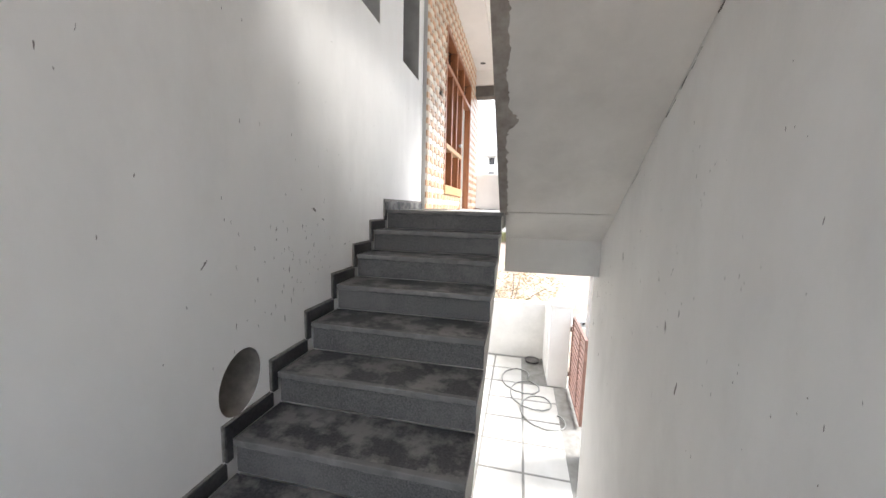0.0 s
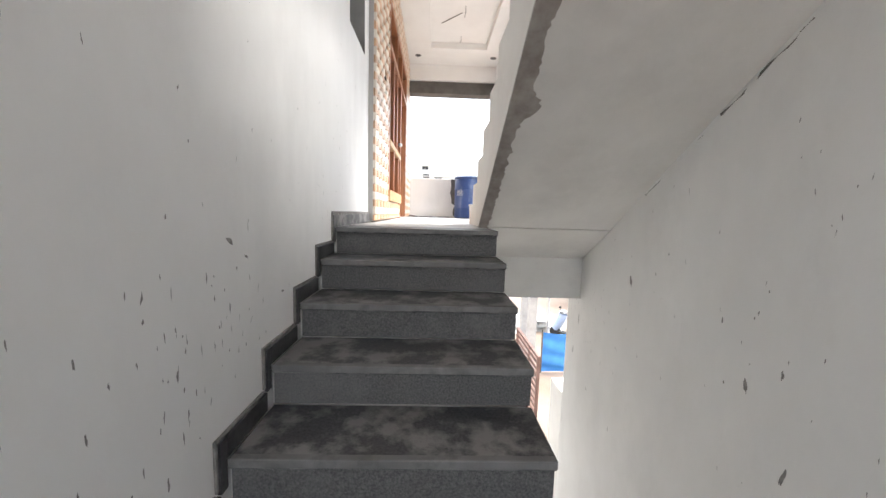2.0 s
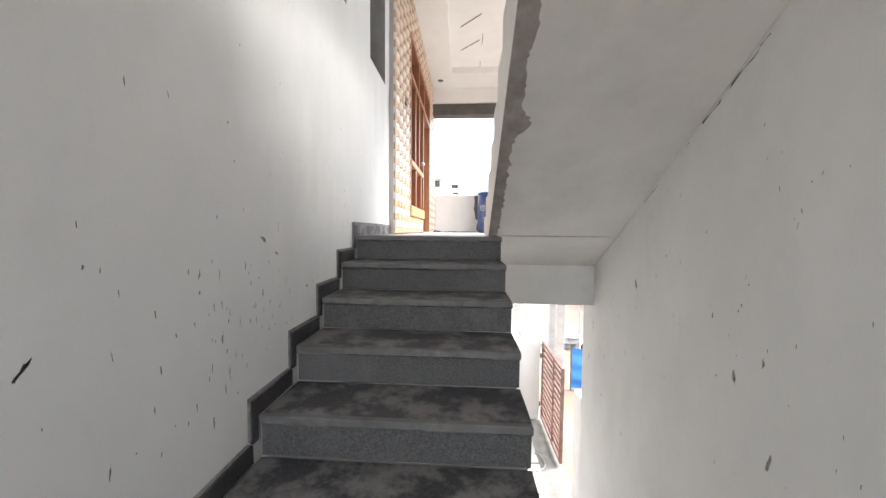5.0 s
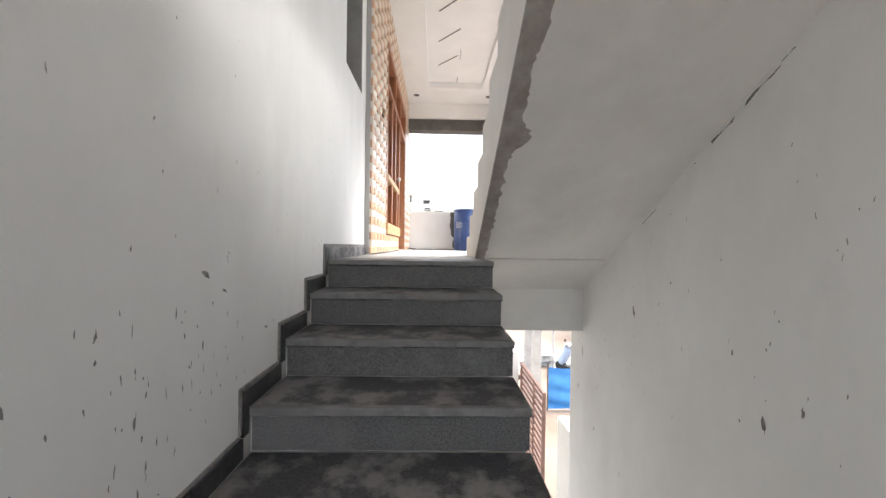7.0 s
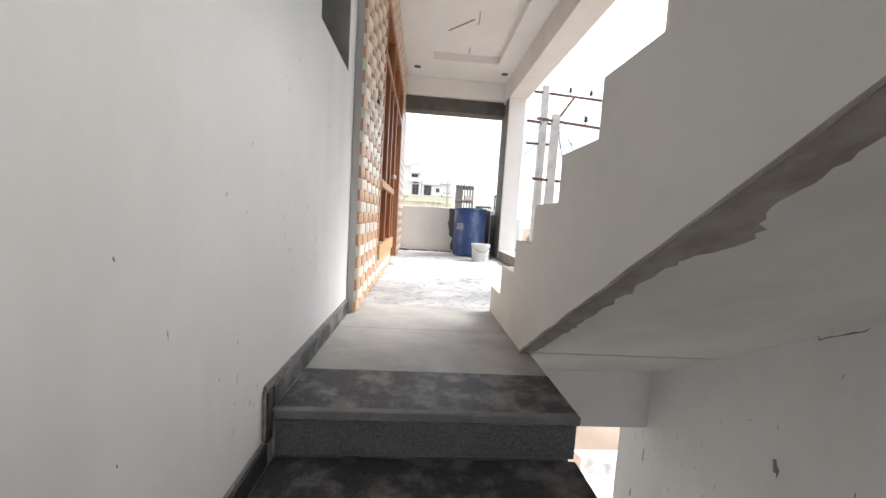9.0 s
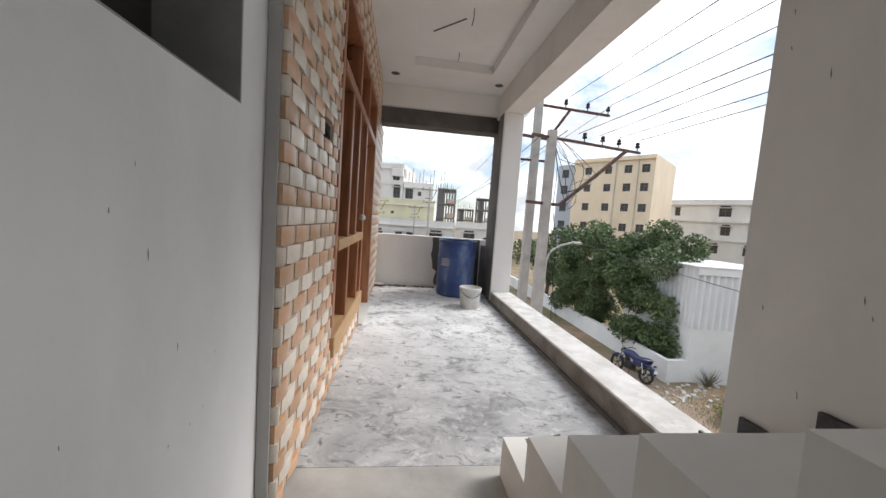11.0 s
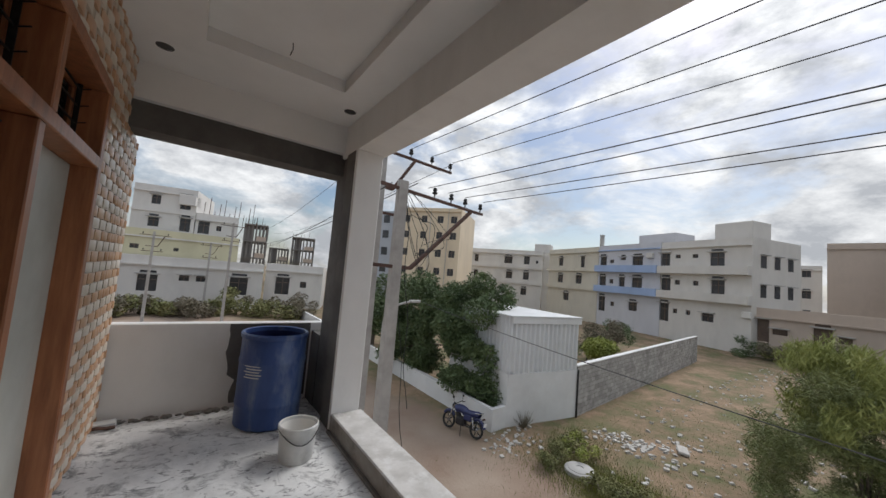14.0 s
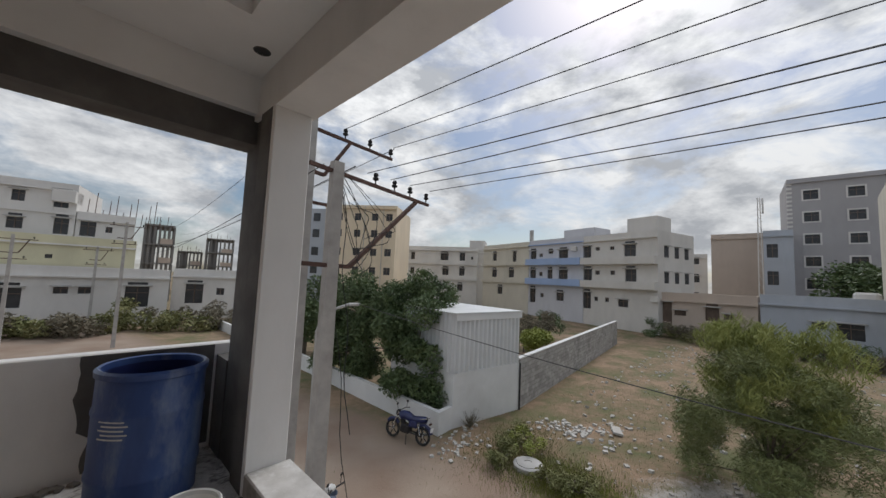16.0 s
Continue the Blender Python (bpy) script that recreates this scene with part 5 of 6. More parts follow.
# ---- motorbike ----
def motorbike(at, turn):
    """Built along +y, its front wheel ahead, on a side stand."""
    ob = thing("motorbike", "dark blue motorbike parked on its stand beside the low wall", "motorbike")
    ob.matrix_world = pose(*at, 0, 8, turn)
    def wheel(y, r):
        t = Geo()
        vs, fs, n, k = [], [], 26, 8
        for i in range(n):
            a = 2 * math.pi * i / n
            for j in range(k):
                b = 2 * math.pi * j / k
                rr = r + 0.045 * math.cos(b)
                vs.append((0.045 * math.sin(b), y + rr * math.cos(a), 0.31 + rr * math.sin(a)))
        for i in range(n):
            for j in range(k):
                fs.append((i * k + j, ((i + 1) % n) * k + j, ((i + 1) % n) * k + (j + 1) % k, i * k + (j + 1) % k))
        w = part("wheel", Geo().tube((-0.05, y, 0.31), (0.05, y, 0.31), 0.05, n=10), chrome, ob)
        part("tyre", t.add(vs, fs), rubber, w, smooth=True)
        sp = Geo()
        for i in range(5):
            a = 2 * math.pi * i / 5
            sp.tube((0, y, 0.31), (0, y + (r - 0.03) * math.cos(a), 0.31 + (r - 0.03) * math.sin(a)), 0.018, n=5)
        part("spokes", sp, iron, w)
    wheel(0.66, 0.265)
    wheel(-0.64, 0.26)
    part("fork", Geo().tube((0.08, 0.66, 0.31), (0.08, 0.42, 0.92), 0.022, n=8).tube((-0.08, 0.66, 0.31), (-0.08, 0.42, 0.92), 0.022, n=8), chrome, ob)
    part("front_mudguard", Geo().path([(0, 0.90, 0.5), (0, 0.80, 0.61), (0, 0.66, 0.65), (0, 0.52, 0.61), (0, 0.42, 0.52)], 0.06, 8), bike_and_drum_shade_blue, ob, smooth=True)
    part("handlebar", Geo().path([(-0.36, 0.26, 1.03), (-0.22, 0.36, 1.04), (0, 0.40, 0.97), (0.22, 0.36, 1.04), (0.36, 0.26, 1.03)], 0.016, 8), iron, ob, smooth=True)
    for s in (-1, 1):
        part("mirror", Geo().tube((s * 0.27, 0.34, 1.04), (s * 0.32, 0.36, 1.24), 0.008, n=5).box(s * 0.32 - 0.055, 0.35, 1.2, s * 0.32 + 0.055, 0.38, 1.28, 0.015), iron, ob)
    part("headlight", Geo().lathe(0, 0, [(0.0, 0.0), (0.09, 0.02), (0.10, 0.10), (0.05, 0.17), (0.0, 0.18)], 14), iron, ob, smooth=True).matrix_basis = pose(0, 0.56, 0.86, 90, 0, 0)
    part("fuel_tank", Geo().path([(0, 0.34, 0.80), (0, 0.26, 0.84), (0, 0.08, 0.85), (0, -0.06, 0.80), (0, -0.10, 0.77)], 0.15, 12), bike_and_drum_shade_blue, ob, smooth=True)
    part("seat", Geo().path([(0, -0.06, 0.79), (0, -0.20, 0.79), (0, -0.42, 0.81), (0, -0.62, 0.85), (0, -0.72, 0.84)], 0.115, 10), bike_and_drum_shade_blue, ob, smooth=True)
    part("side_panel", Geo().box(-0.13, -0.42, 0.52, 0.13, -0.06, 0.76, 0.04), bike_and_drum_shade_blue, ob)
    part("engine", Geo().box(-0.14, -0.12, 0.28, 0.14, 0.28, 0.56, 0.05).tube((0, 0.16, 0.5), (0, 0.26, 0.74), 0.085, 0.07, n=12), iron, ob)
    part("frame_tube", Geo().tube((0, 0.40, 0.86), (0, 0.24, 0.34), 0.025, n=8).tube((0, 0.30, 0.78), (0, -0.70, 0.72), 0.022, n=8).tube((0.09, -0.10, 0.36), (0.09, -0.64, 0.31), 0.02, n=8).tube((-0.09, -0.10, 0.36), (-0.09, -0.64, 0.31), 0.02, n=8), iron, ob)
    part("shock_absorber", Geo().tube((0.11, -0.58, 0.36), (0.11, -0.46, 0.72), 0.03, n=8).tube((-0.11, -0.58, 0.36), (-0.11, -0.46, 0.72), 0.03, n=8), chrome, ob)
    part("exhaust", Geo().path([(0.12, 0.24, 0.30), (0.14, 0.05, 0.24), (0.15, -0.3, 0.27), (0.16, -0.82, 0.38)], 0.042, 8), chrome, ob, smooth=True)
    part("rear_mudguard", Geo().path([(0, -0.50, 0.64), (0, -0.68, 0.70), (0, -0.88, 0.60), (0, -0.97, 0.44)], 0.065, 8), bike_and_drum_shade_blue, ob, smooth=True)
    part("grab_rail", Geo().path([(0.12, -0.55, 0.88), (0.10, -0.80, 0.93), (-0.10, -0.80, 0.93), (-0.12, -0.55, 0.88)], 0.012, 6), chrome, ob, smooth=True)
    part("number_plate", Geo().box(-0.10, -0.99, 0.52, 0.10, -0.975, 0.64, 0.004), white_paint, ob)
    part("tail_light", Geo().box(-0.07, -0.93, 0.73, 0.07, -0.87, 0.79, 0.01), rust_iron, ob)
    part("side_stand", Geo().tube((-0.12, -0.02, 0.3), (-0.24, -0.12, -0.02), 0.014, n=6), iron, ob)
    return ob


motorbike((9.55, 11.9, GROUND + 0.02), 14)


def scooter(at, turn):
    ob = thing("scooter", "pale blue and white scooter parked by the utility pole", "scooter")
    ob.matrix_world = pose(*at, 0, 6, turn)
    pale = surface("pale_blue_scooter_paint", (0.30, 0.38, 0.52), (0.38, 0.46, 0.60), 5, 0.35, bump=0.0)
    for y in (0.6, -0.6):
        w = part("wheel", Geo().tube((-0.045, y, 0.22), (0.045, y, 0.22), 0.11, n=14), chrome, ob)
        part("tyre", Geo().tube((-0.05, y, 0.22), (0.05, y, 0.22), 0.22, n=20), rubber, w)
    part("apron", Geo().path([(0, 0.62, 0.36), (0, 0.50, 0.55), (0, 0.40, 0.78), (0, 0.36, 0.95)], 0.15, 10), pale, ob, smooth=True)
    part("floorboard", Geo().box(-0.16, -0.15, 0.26, 0.16, 0.42, 0.32, 0.02), rubber, ob)
    part("body", Geo().path([(0, -0.15, 0.45), (0, -0.35, 0.55), (0, -0.65, 0.60), (0, -0.85, 0.58)], 0.17, 12), pale, ob, smooth=True)
    part("seat", Geo().path([(0, -0.12, 0.74), (0, -0.4, 0.76), (0, -0.75, 0.80)], 0.12, 10), rubber, ob, smooth=True)
    part("handlebar", Geo().path([(-0.33, 0.24, 1.02), (0, 0.34, 1.0), (0.33, 0.24, 1.02)], 0.02, 8), iron, ob, smooth=True)
    part("headlamp", Geo().box(-0.12, 0.30, 0.93, 0.12, 0.48, 1.07, 0.04), white_plastic, ob)
    for sgn in (-1, 1):
        part("mirror", Geo().tube((sgn * 0.25, 0.28, 1.03), (sgn * 0.3, 0.3, 1.2), 0.008, n=5).box(sgn * 0.3 - 0.05, 0.29, 1.17, sgn * 0.3 + 0.05, 0.31, 1.24, 0.01), iron, ob)


scooter((5.45, 9.3, GROUND + 0.0), 30)

# ---- the balcony's things ----
# wooden door and window frame, in one piece
XF0, XF1 = -0.10, 0.075
frame_w = thing("door_window_frame", "varnished teak door and window frame with iron grilles", "window frame", (0, 0, 0))
Y0, Y1, YD = FR[0], FR[1], 3.60
ZB, ZS, ZT, ZH = 0.24, 0.98, 2.13, 2.66


def bar(name, y0, z0, y1, z1, mat=None, x0=XF0, x1=XF1, parent=None):
    return part(name, Geo().box(x0, y0, z0, x1, y1, z1, 0.006), mat or wood, parent or frame_w)


bar("jamb", Y0, ZB + 0.141, Y0 + 0.075, ZH - 0.076)
bar("jamb", Y1 - 0.085, 0.0, Y1, ZH - 0.076)
bar("head", Y0, ZH - 0.075, Y1, ZH)
bar("transom", Y0 + 0.076, ZT - 0.04, Y1 - 0.086, ZT + 0.035, x1=XF1 + 0.004)
bar("bottom_rail", Y0, ZB, YD + 0.03, ZB + 0.14, wood_light, x1=XF1 + 0.02)
bar("sill", Y0 + 0.076, ZS - 0.045, YD - 0.036, ZS + 0.03, wood_light, x1=XF1 + 0.01)
MULL = (2.64, 3.055)
for y in MULL + (YD,):
    bar("mullion", y - 0.035, ZS + 0.031 if y != YD else 0.0, y + 0.035, ZT - 0.041)
for y in (2.70, 3.30):
    bar("lower_mullion", y - 0.035, ZB + 0.141, y + 0.035, ZS - 0.046)
for y in (3.0, 3.7):
    bar("upper_mullion", y - 0.035, ZT + 0.036, y + 0.035, ZH - 0.076)
# iron grilles: upright bars with short cross prongs
def grille(y0, y1, z0, z1):
    gx = -0.055
    gg = Geo()
    n = 2 if y1 - y0 > 0.25 else 1
    for k in range(n + 1):
        y = y0 + 0.03 + (y1 - y0 - 0.06) * k / max(n, 1)
        gg.box(gx - 0.012, y - 0.004, z0, gx + 0.012, y + 0.004, z1)
    z = z0 + 0.07
    while z < z1 - 0.03:
        gg.box(gx - 0.004, y0 + 0.002, z - 0.004, gx + 0.004, y1 - 0.002, z + 0.004)
        gg.tube((gx + 0.012, y1 - 0.034, z), (gx + 0.055, y1 - 0.06, z + 0.006), 0.004, n=5)
        gg.tube((gx + 0.012, y0 + 0.034, z), (gx + 0.055, y0 + 0.06, z + 0.006), 0.004, n=5)
        z += 0.105
    part("grille", gg, iron, frame_w, "black iron grille")


panes = []
cols = [(Y0 + 0.076, MULL[0] - 0.036), (MULL[0] + 0.036, MULL[1] - 0.036), (MULL[1] + 0.036, YD - 0.036)]
for a, b in cols:
    grille(a, b, ZS + 0.032, ZT - 0.042)
    panes.append((a, b, ZS + 0.032, ZT - 0.042))
for a, b in ((Y0 + 0.076, 2.664), (2.736, 3.264), (3.336, YD - 0.036)):
    grille(a, b, ZB + 0.142, ZS - 0.047)
    panes.append((a, b, ZB + 0.142, ZS - 0.047))
for a, b in ((Y0 + 0.076, 2.964), (3.036, 3.664), (3.736, Y1 - 0.086)):
    grille(a, b, ZT + 0.037, ZH - 0.077)
    panes.append((a, b, ZT + 0.037, ZH - 0.077))
# dark glass sashes behind the grilles
tinted = surface("dark_tinted_glass", (0.012, 0.013, 0.014), (0.02, 0.021, 0.022), 2, 0.04, bump=0.0)
tinted.node_tree.nodes["Principled BSDF"].inputs["IOR"].default_value = 2.6
for a, b, z0, z1 in panes:
    sash = Geo().box(-0.098, a + 0.001, z0 + 0.001, -0.075, a + 0.035, z1 - 0.001).box(-0.098, b - 0.035, z0 + 0.001, -0.075, b - 0.001, z1 - 0.001)
    sash.box(-0.098, a + 0.0355, z0 + 0.001, -0.075, b - 0.0355, z0 + 0.035).box(-0.098, a + 0.0355, z1 - 0.035, -0.075, b - 0.0355, z1 - 0.001)
    leaf_w = part("sash", sash, wood, frame_w)
    part("pane", Geo().box(-0.090, a + 0.036, z0 + 0.0355, -0.085, b - 0.036, z1 - 0.0355), tinted, leaf_w, "dark reflecting window glass")
door_leaf = part("door", Geo().box(-0.085, YD + 0.037, 0.012, -0.048, Y1 - 0.087, ZT - 0.042, 0.003), surface("primed_grey_door", (0.40, 0.40, 0.36), (0.50, 0.50, 0.46), 2.0, 0.5, bump=0.05), frame_w, "plain grey primed door leaf, shut")
part("door_handle", Geo().tube((-0.047, YD + 0.13, 1.0), (0.0, YD + 0.13, 1.0), 0.012, n=8).box(-0.006, YD + 0.115, 0.93, 0.008, YD + 0.145, 1.07, 0.005), chrome, door_leaf)
part("wrapped_knob", Geo().lathe(0, 0, [(0.0, -0.03), (0.026, -0.022), (0.034, 0.0), (0.028, 0.022), (0.0, 0.032)], 12), white_plastic, frame_w, "white wrapped latch knob", smooth=True).matrix_basis = pose(XF1 + 0.012, 3.40, 1.16)
structure("threshold", Geo().box(-0.24, YD + 0.031, -0.003, 0.12, Y1 + 0.1, 0.010), court_tile, "pale stone threshold at the door")

# woven stone-look wall tiles
BXF = 0.042
BOXY0, BOXY1, BOXZ0, BOXZ1 = 1.745, 1.985, 1.574, 1.676
structure("wall_tile_backing", wall_x(0.002, BXF, 1.175, 5.965, 0.01, CEIL - 0.002, [(Y0 - 0.002, Y1 + 0.002, ZB - 0.002, ZH + 0.002), (YD + 0.03, Y1 + 0.002, 0.01, ZH + 0.002), (BOXY0, BOXY1, BOXZ0, BOXZ1)]), tile_strip, "beige bed of the woven stone wall tiles")
structure("trim_tile_edge", Geo().box(0.002, 1.164, 0.01, 0.046, 1.174, CEIL - 0.002), shade_grey, "rough grey mortar edge where the tiles begin")
PY, PZ, PO = 0.2175, 0.0749, 1.112


def brick_mesh(name, w, h, mat, peak=0.032, low=0.010, n=6):
    """A convex woven strip: highest in the middle, dipping at both ends."""
    vs, fs = [], []
    for i in range(n + 1):
        y = -w / 2 + w * i / n
        x = low + (peak - low) * math.sin(math.pi * (0.12 + 0.76 * i / n)) ** 0.8
        vs += [(0.0, y, -h / 2), (x - 0.002, y, -h / 2), (x, y, -h / 2 + 0.004), (x, y, h / 2 - 0.004), (x - 0.002, y, h / 2), (0.0, y, h / 2)]
        if i:
            o = (i - 1) * 6
            fs += [(o + j, o + j + 1, o + 6 + j + 1, o + 6 + j) for j in range(5)]
    fs += [(0, 1, 2, 3, 4, 5), tuple(range(n * 6, n * 6 + 6))]
    return Geo().add(vs, fs).data(name, mat, True)


def strip_mesh(name, w, h, mat, ribs=4):
    g = Geo()
    for k in range(ribs):
        y0 = -w / 2 + w * k / ribs
        g.box(0.0135, y0 + 0.001, -h / 2, 0.0165, y0 + w / ribs - 0.0025, h / 2, 0.0)
    g.box(0.0, -w / 2, -h / 2, 0.0134, w / 2, h / 2)
    return g.data(name, mat)


MESH = {}


def get_mesh(kind, w, h):
    key = (kind, round(w, 3), round(h, 3))
    if key not in MESH:
        MESH[key] = strip_mesh("strip", w, h, tile_strip) if kind == "strip" else brick_mesh("brick", w, h, tile_tan if kind == "tan" else tile_cream)
    return MESH[key]


BRICKS = []


def tile_region(y0, y1, z0, z1, near):
    zrow = math.floor(z0 / PZ)
    while zrow * PZ < z1 - 0.01:
        za, zb = max(zrow * PZ, z0), min((zrow + 1) * PZ, z1)
        h = zb - za - 0.004
        if h > 0.015:
            tan = zrow % 2 == 0
            wb = 0.172 if tan else 0.164
            off = 0.0 if tan else PY / 2
            k = math.floor((y0 - PO - off) / PY) - 1
            while PO + off + k * PY < y1:
                c = PO + off + k * PY + PY / 2
                for kind, a, b in (("tan" if tan else "cream", c - wb / 2, c + wb / 2), ("strip", c + wb / 2 + 0.001, c + PY - wb / 2 - 0.001)):
                    a2, b2 = max(a, y0), min(b, y1)
                    if a2 < BOXY1 and b2 > BOXY0 and za < BOXZ1 - 0.003 and zb > BOXZ0 + 0.003:
                        # cut round the socket recess
                        for c2, d2 in ((a2, BOXY0 - 0.002), (BOXY1 + 0.002, b2)):
                            if d2 - c2 > 0.012:
                                BRICKS.append((kind, (c2 + d2) / 2, (za + zb) / 2, d2 - c2, h, near))
                        c2, d2 = max(a2, BOXY0 - 0.001), min(b2, BOXY1 + 0.001)
                        if zb - BOXZ1 > 0.02 and d2 - c2 > 0.012:
                            BRICKS.append((kind, (c2 + d2) / 2, (BOXZ1 + zb) / 2, d2 - c2, zb - BOXZ1 - 0.004, near))
                    elif b2 - a2 > 0.012:
                        BRICKS.append((kind, (a2 + b2) / 2, (za + zb) / 2, b2 - a2, h, near))
                k += 1
        zrow += 1


tile_region(1.178, Y0 - 0.006, 0.012, 2.80, True)
tile_region(1.178, Y0 - 0.006, 2.80, CEIL - 0.004, False)
tile_region(Y0 - 0.004, YD + 0.02, 0.012, ZB - 0.006, True)
tile_region(Y0 - 0.004, Y1 + 0.004, ZH + 0.006, CEIL - 0.004, False)
tile_region(Y1 + 0.006, 5.36, 0.012, CEIL - 0.004, False)
tile_region(5.362, 5.96, 0.012, 2.63, False)

# the power socket recess in the tiles
sock = thing("socket_recess", "open dark recess for an electric box with loose wires", "electric box", (0, 0, 0))
part("box_back", Geo().box(-0.075, BOXY0 + 0.001, BOXZ0 + 0.001, -0.07, BOXY1 - 0.001, BOXZ1 - 0.001), hole_dark, sock)
for y0, z0, y1, z1 in ((BOXY0, BOXZ0, BOXY0 + 0.005, BOXZ1), (BOXY1 - 0.005, BOXZ0, BOXY1, BOXZ1), (BOXY0 + 0.0055, BOXZ0, BOXY1 - 0.0055, BOXZ0 + 0.005), (BOXY0 + 0.0055, BOXZ1 - 0.005, BOXY1 - 0.0055, BOXZ1)):
    part("box_side", Geo().box(-0.069, y0 + 0.0005, z0 + 0.0005, 0.044, y1 - 0.0005, z1 - 0.0005), hole_dark, sock)
for k in range(5):
    part("wire", Geo().path([(0.02, BOXY0 + 0.05 + 0.012 * k, BOXZ0 + 0.02), (0.05, BOXY0 + 0.06 + 0.01 * k, BOXZ0 + 0.05 - 0.01 * k), (0.07, BOXY0 + 0.09 + 0.006 * k, BOXZ0 + 0.02), (0.067, BOXY0 + 0.10 + 0.004 * k, BOXZ0 - 0.01 - 0.008 * k)], 0.0022, 5), rubber, sock)
part("wire", Geo().path([(0.055, BOXY0 + 0.09, BOXZ0 + 0.02), (0.070, BOXY0 + 0.09, BOXZ0 - 0.06), (0.072, BOXY0 + 0.10, BOXZ0 - 0.16), (0.070, BOXY0 + 0.16, BOXZ0 - 0.24), (0.068, BOXY0 + 0.22, BOXZ0 - 0.27)], 0.002, 5), rubber, sock)

# blue drum and white bucket
drum = thing("drum", "worn blue plastic water drum with an open top", "drum", (1.40, 5.47, -0.003))
R = 0.305
prof = [(0.0, 0.0), (R - 0.03, 0.0), (R - 0.005, 0.02), (R - 0.004, 0.20), (R + 0.004, 0.215), (R + 0.004, 0.235), (R - 0.002, 0.25), (R, 0.60), (R + 0.006, 0.615), (R + 0.006, 0.635), (R - 0.002, 0.65), (R - 0.004, 0.83), (R - 0.012, 0.845)]
part("body", Geo().lathe(0, 0, prof, 40), blue_plastic, drum, smooth=True)
part("rim", Geo().lathe(0, 0, [(R - 0.012, 0.845), (R + 0.010, 0.85), (R + 0.012, 0.885), (R - 0.005, 0.90), (R - 0.022, 0.893), (R - 0.024, 0.85)], 40), blue_plastic, drum, "paler blue rim", smooth=True)
# darker blue puts the shade inside the drum into its colour
part("lining", Geo().lathe(0, 0, [(R - 0.024, 0.852), (R - 0.02, 0.45), (R - 0.04, 0.08), (0.0, 0.07)], 36), bike_and_drum_shade_blue, drum, "inner wall in a darker blue that stands for shade", smooth=True)
pr = Geo()
for k in range(5):
    for j in range(10):
        a = radians(210 + 3.0 * j + (4 if k % 2 else 0))
        m = Matrix.Translation((math.cos(a) * (R + 0.0015), math.sin(a) * (R + 0.0015), 0.50 + 0.026 * k)) @ Matrix.Rotation(a, 4, "Z")
        pr.box(-0.0008, -0.0082, -0.0045, 0.0008, 0.0082, 0.0045, 0, m)
part("label", pr, white_plastic, drum, "faded white stencilled lines")
bucket = thing("bucket", "white plastic bucket caked with putty", "bucket", (1.49, 4.62, -0.003))
part("body", Geo().lathe(0, 0, [(0.0, 0.0), (0.128, 0.0), (0.134, 0.01), (0.149, 0.25)], 32), white_plastic, bucket, smooth=True)
part("rim", Geo().lathe(0, 0, [(0.148, 0.235), (0.158, 0.237), (0.16, 0.283), (0.152, 0.29), (0.143, 0.285), (0.142, 0.24)], 32), white_plastic, bucket, smooth=True)
part("lining", Geo().lathe(0, 0, [(0.142, 0.262), (0.132, 0.14), (0.0, 0.13)], 28), plaster_warm, bucket, "dried putty inside", smooth=True)
part("handle", Geo().path([(0.158 * math.cos(a), 0.158 * math.sin(a) * 0.98, 0.262 - 0.10 * math.sin(a) ** 2) for a in [math.pi * (1 + i / 12) for i in range(13)]], 0.004, 6), iron, bucket, smooth=True)

# bare cement patch and dirt line on the end parapet
pg = Geo()
edge = []
for i in range(15):
    z = 0.04 + 0.85 * i / 14
    edge.append((1.02 + 0.07 * noise.noise((z * 4.0, 2.3, 0)) + 0.03 * noise.noise((z * 15, 5, 0)) + (0.07 if z < 0.3 else 0), z))
for i in range(14):
    (xa, za), (xb, zb) = edge[i], edge[i + 1]
    pg.add([(xa, BE - 0.003, za), (1.879, BE - 0.003, za), (1.879, BE - 0.003, zb), (xb, BE - 0.003, zb)], [(0, 1, 2, 3)])
tagged(part("cement_patch", pg, cement), "ragged bare cement patch on the white parapet", "structure", kind="structure")
random.seed(41)
dg = Geo()
for k in range(70):
    x = random.uniform(0.05, 1.1)
    s = random.uniform(0.01, 0.035)
    dg.box(-s, -s * 0.7, 0, s, s * 0.7, s * 0.7, 0.003, pose(x, BE - 0.02 - abs(random.gauss(0, 0.025)) - s, -0.003, 0, 0, random.uniform(0, 180)))
stuff("debris", dg, cement_dark, "dark mortar crumbs along the foot of the parapet", "debris")
tagged(part("brick_piece", Geo().box(-0.09, -0.05, 0, 0.09, 0.05, 0.05, 0.008, pose(0.13, 5.86, -0.003, 0, 0, 8)), white_paint), "small pale brick lying by the parapet", "brick")
tagged(part("rag", Geo().path([(0.06, 5.80, 0.01), (0.10, 5.77, 0.03), (0.17, 5.78, 0.015), (0.22, 5.80, 0.012)], 0.016, 6), rust_iron), "dark red scrap of cloth on the floor", "rag")

# small ceiling things
for x, y in ((0.26, 4.96), (1.75, 4.96)):
    dl = thing("downlight_hole", "black disc for the shaded inside of a ceiling light cut-out", "ceiling light", (x, y, CEIL - 0.002), "ceiling cut-outs")
    # flat black disc stands for the shade inside the cut-out
    part("hole", Geo().lathe(0, 0, [(0.0, 0.0012), (0.05, 0.0012), (0.052, 0.0018)], 20), black_plastic, dl)
    part("rim", Geo().lathe(0, 0, [(0.05, 0.0), (0.058, 0.0), (0.06, 0.0019)], 20), cement, dl)
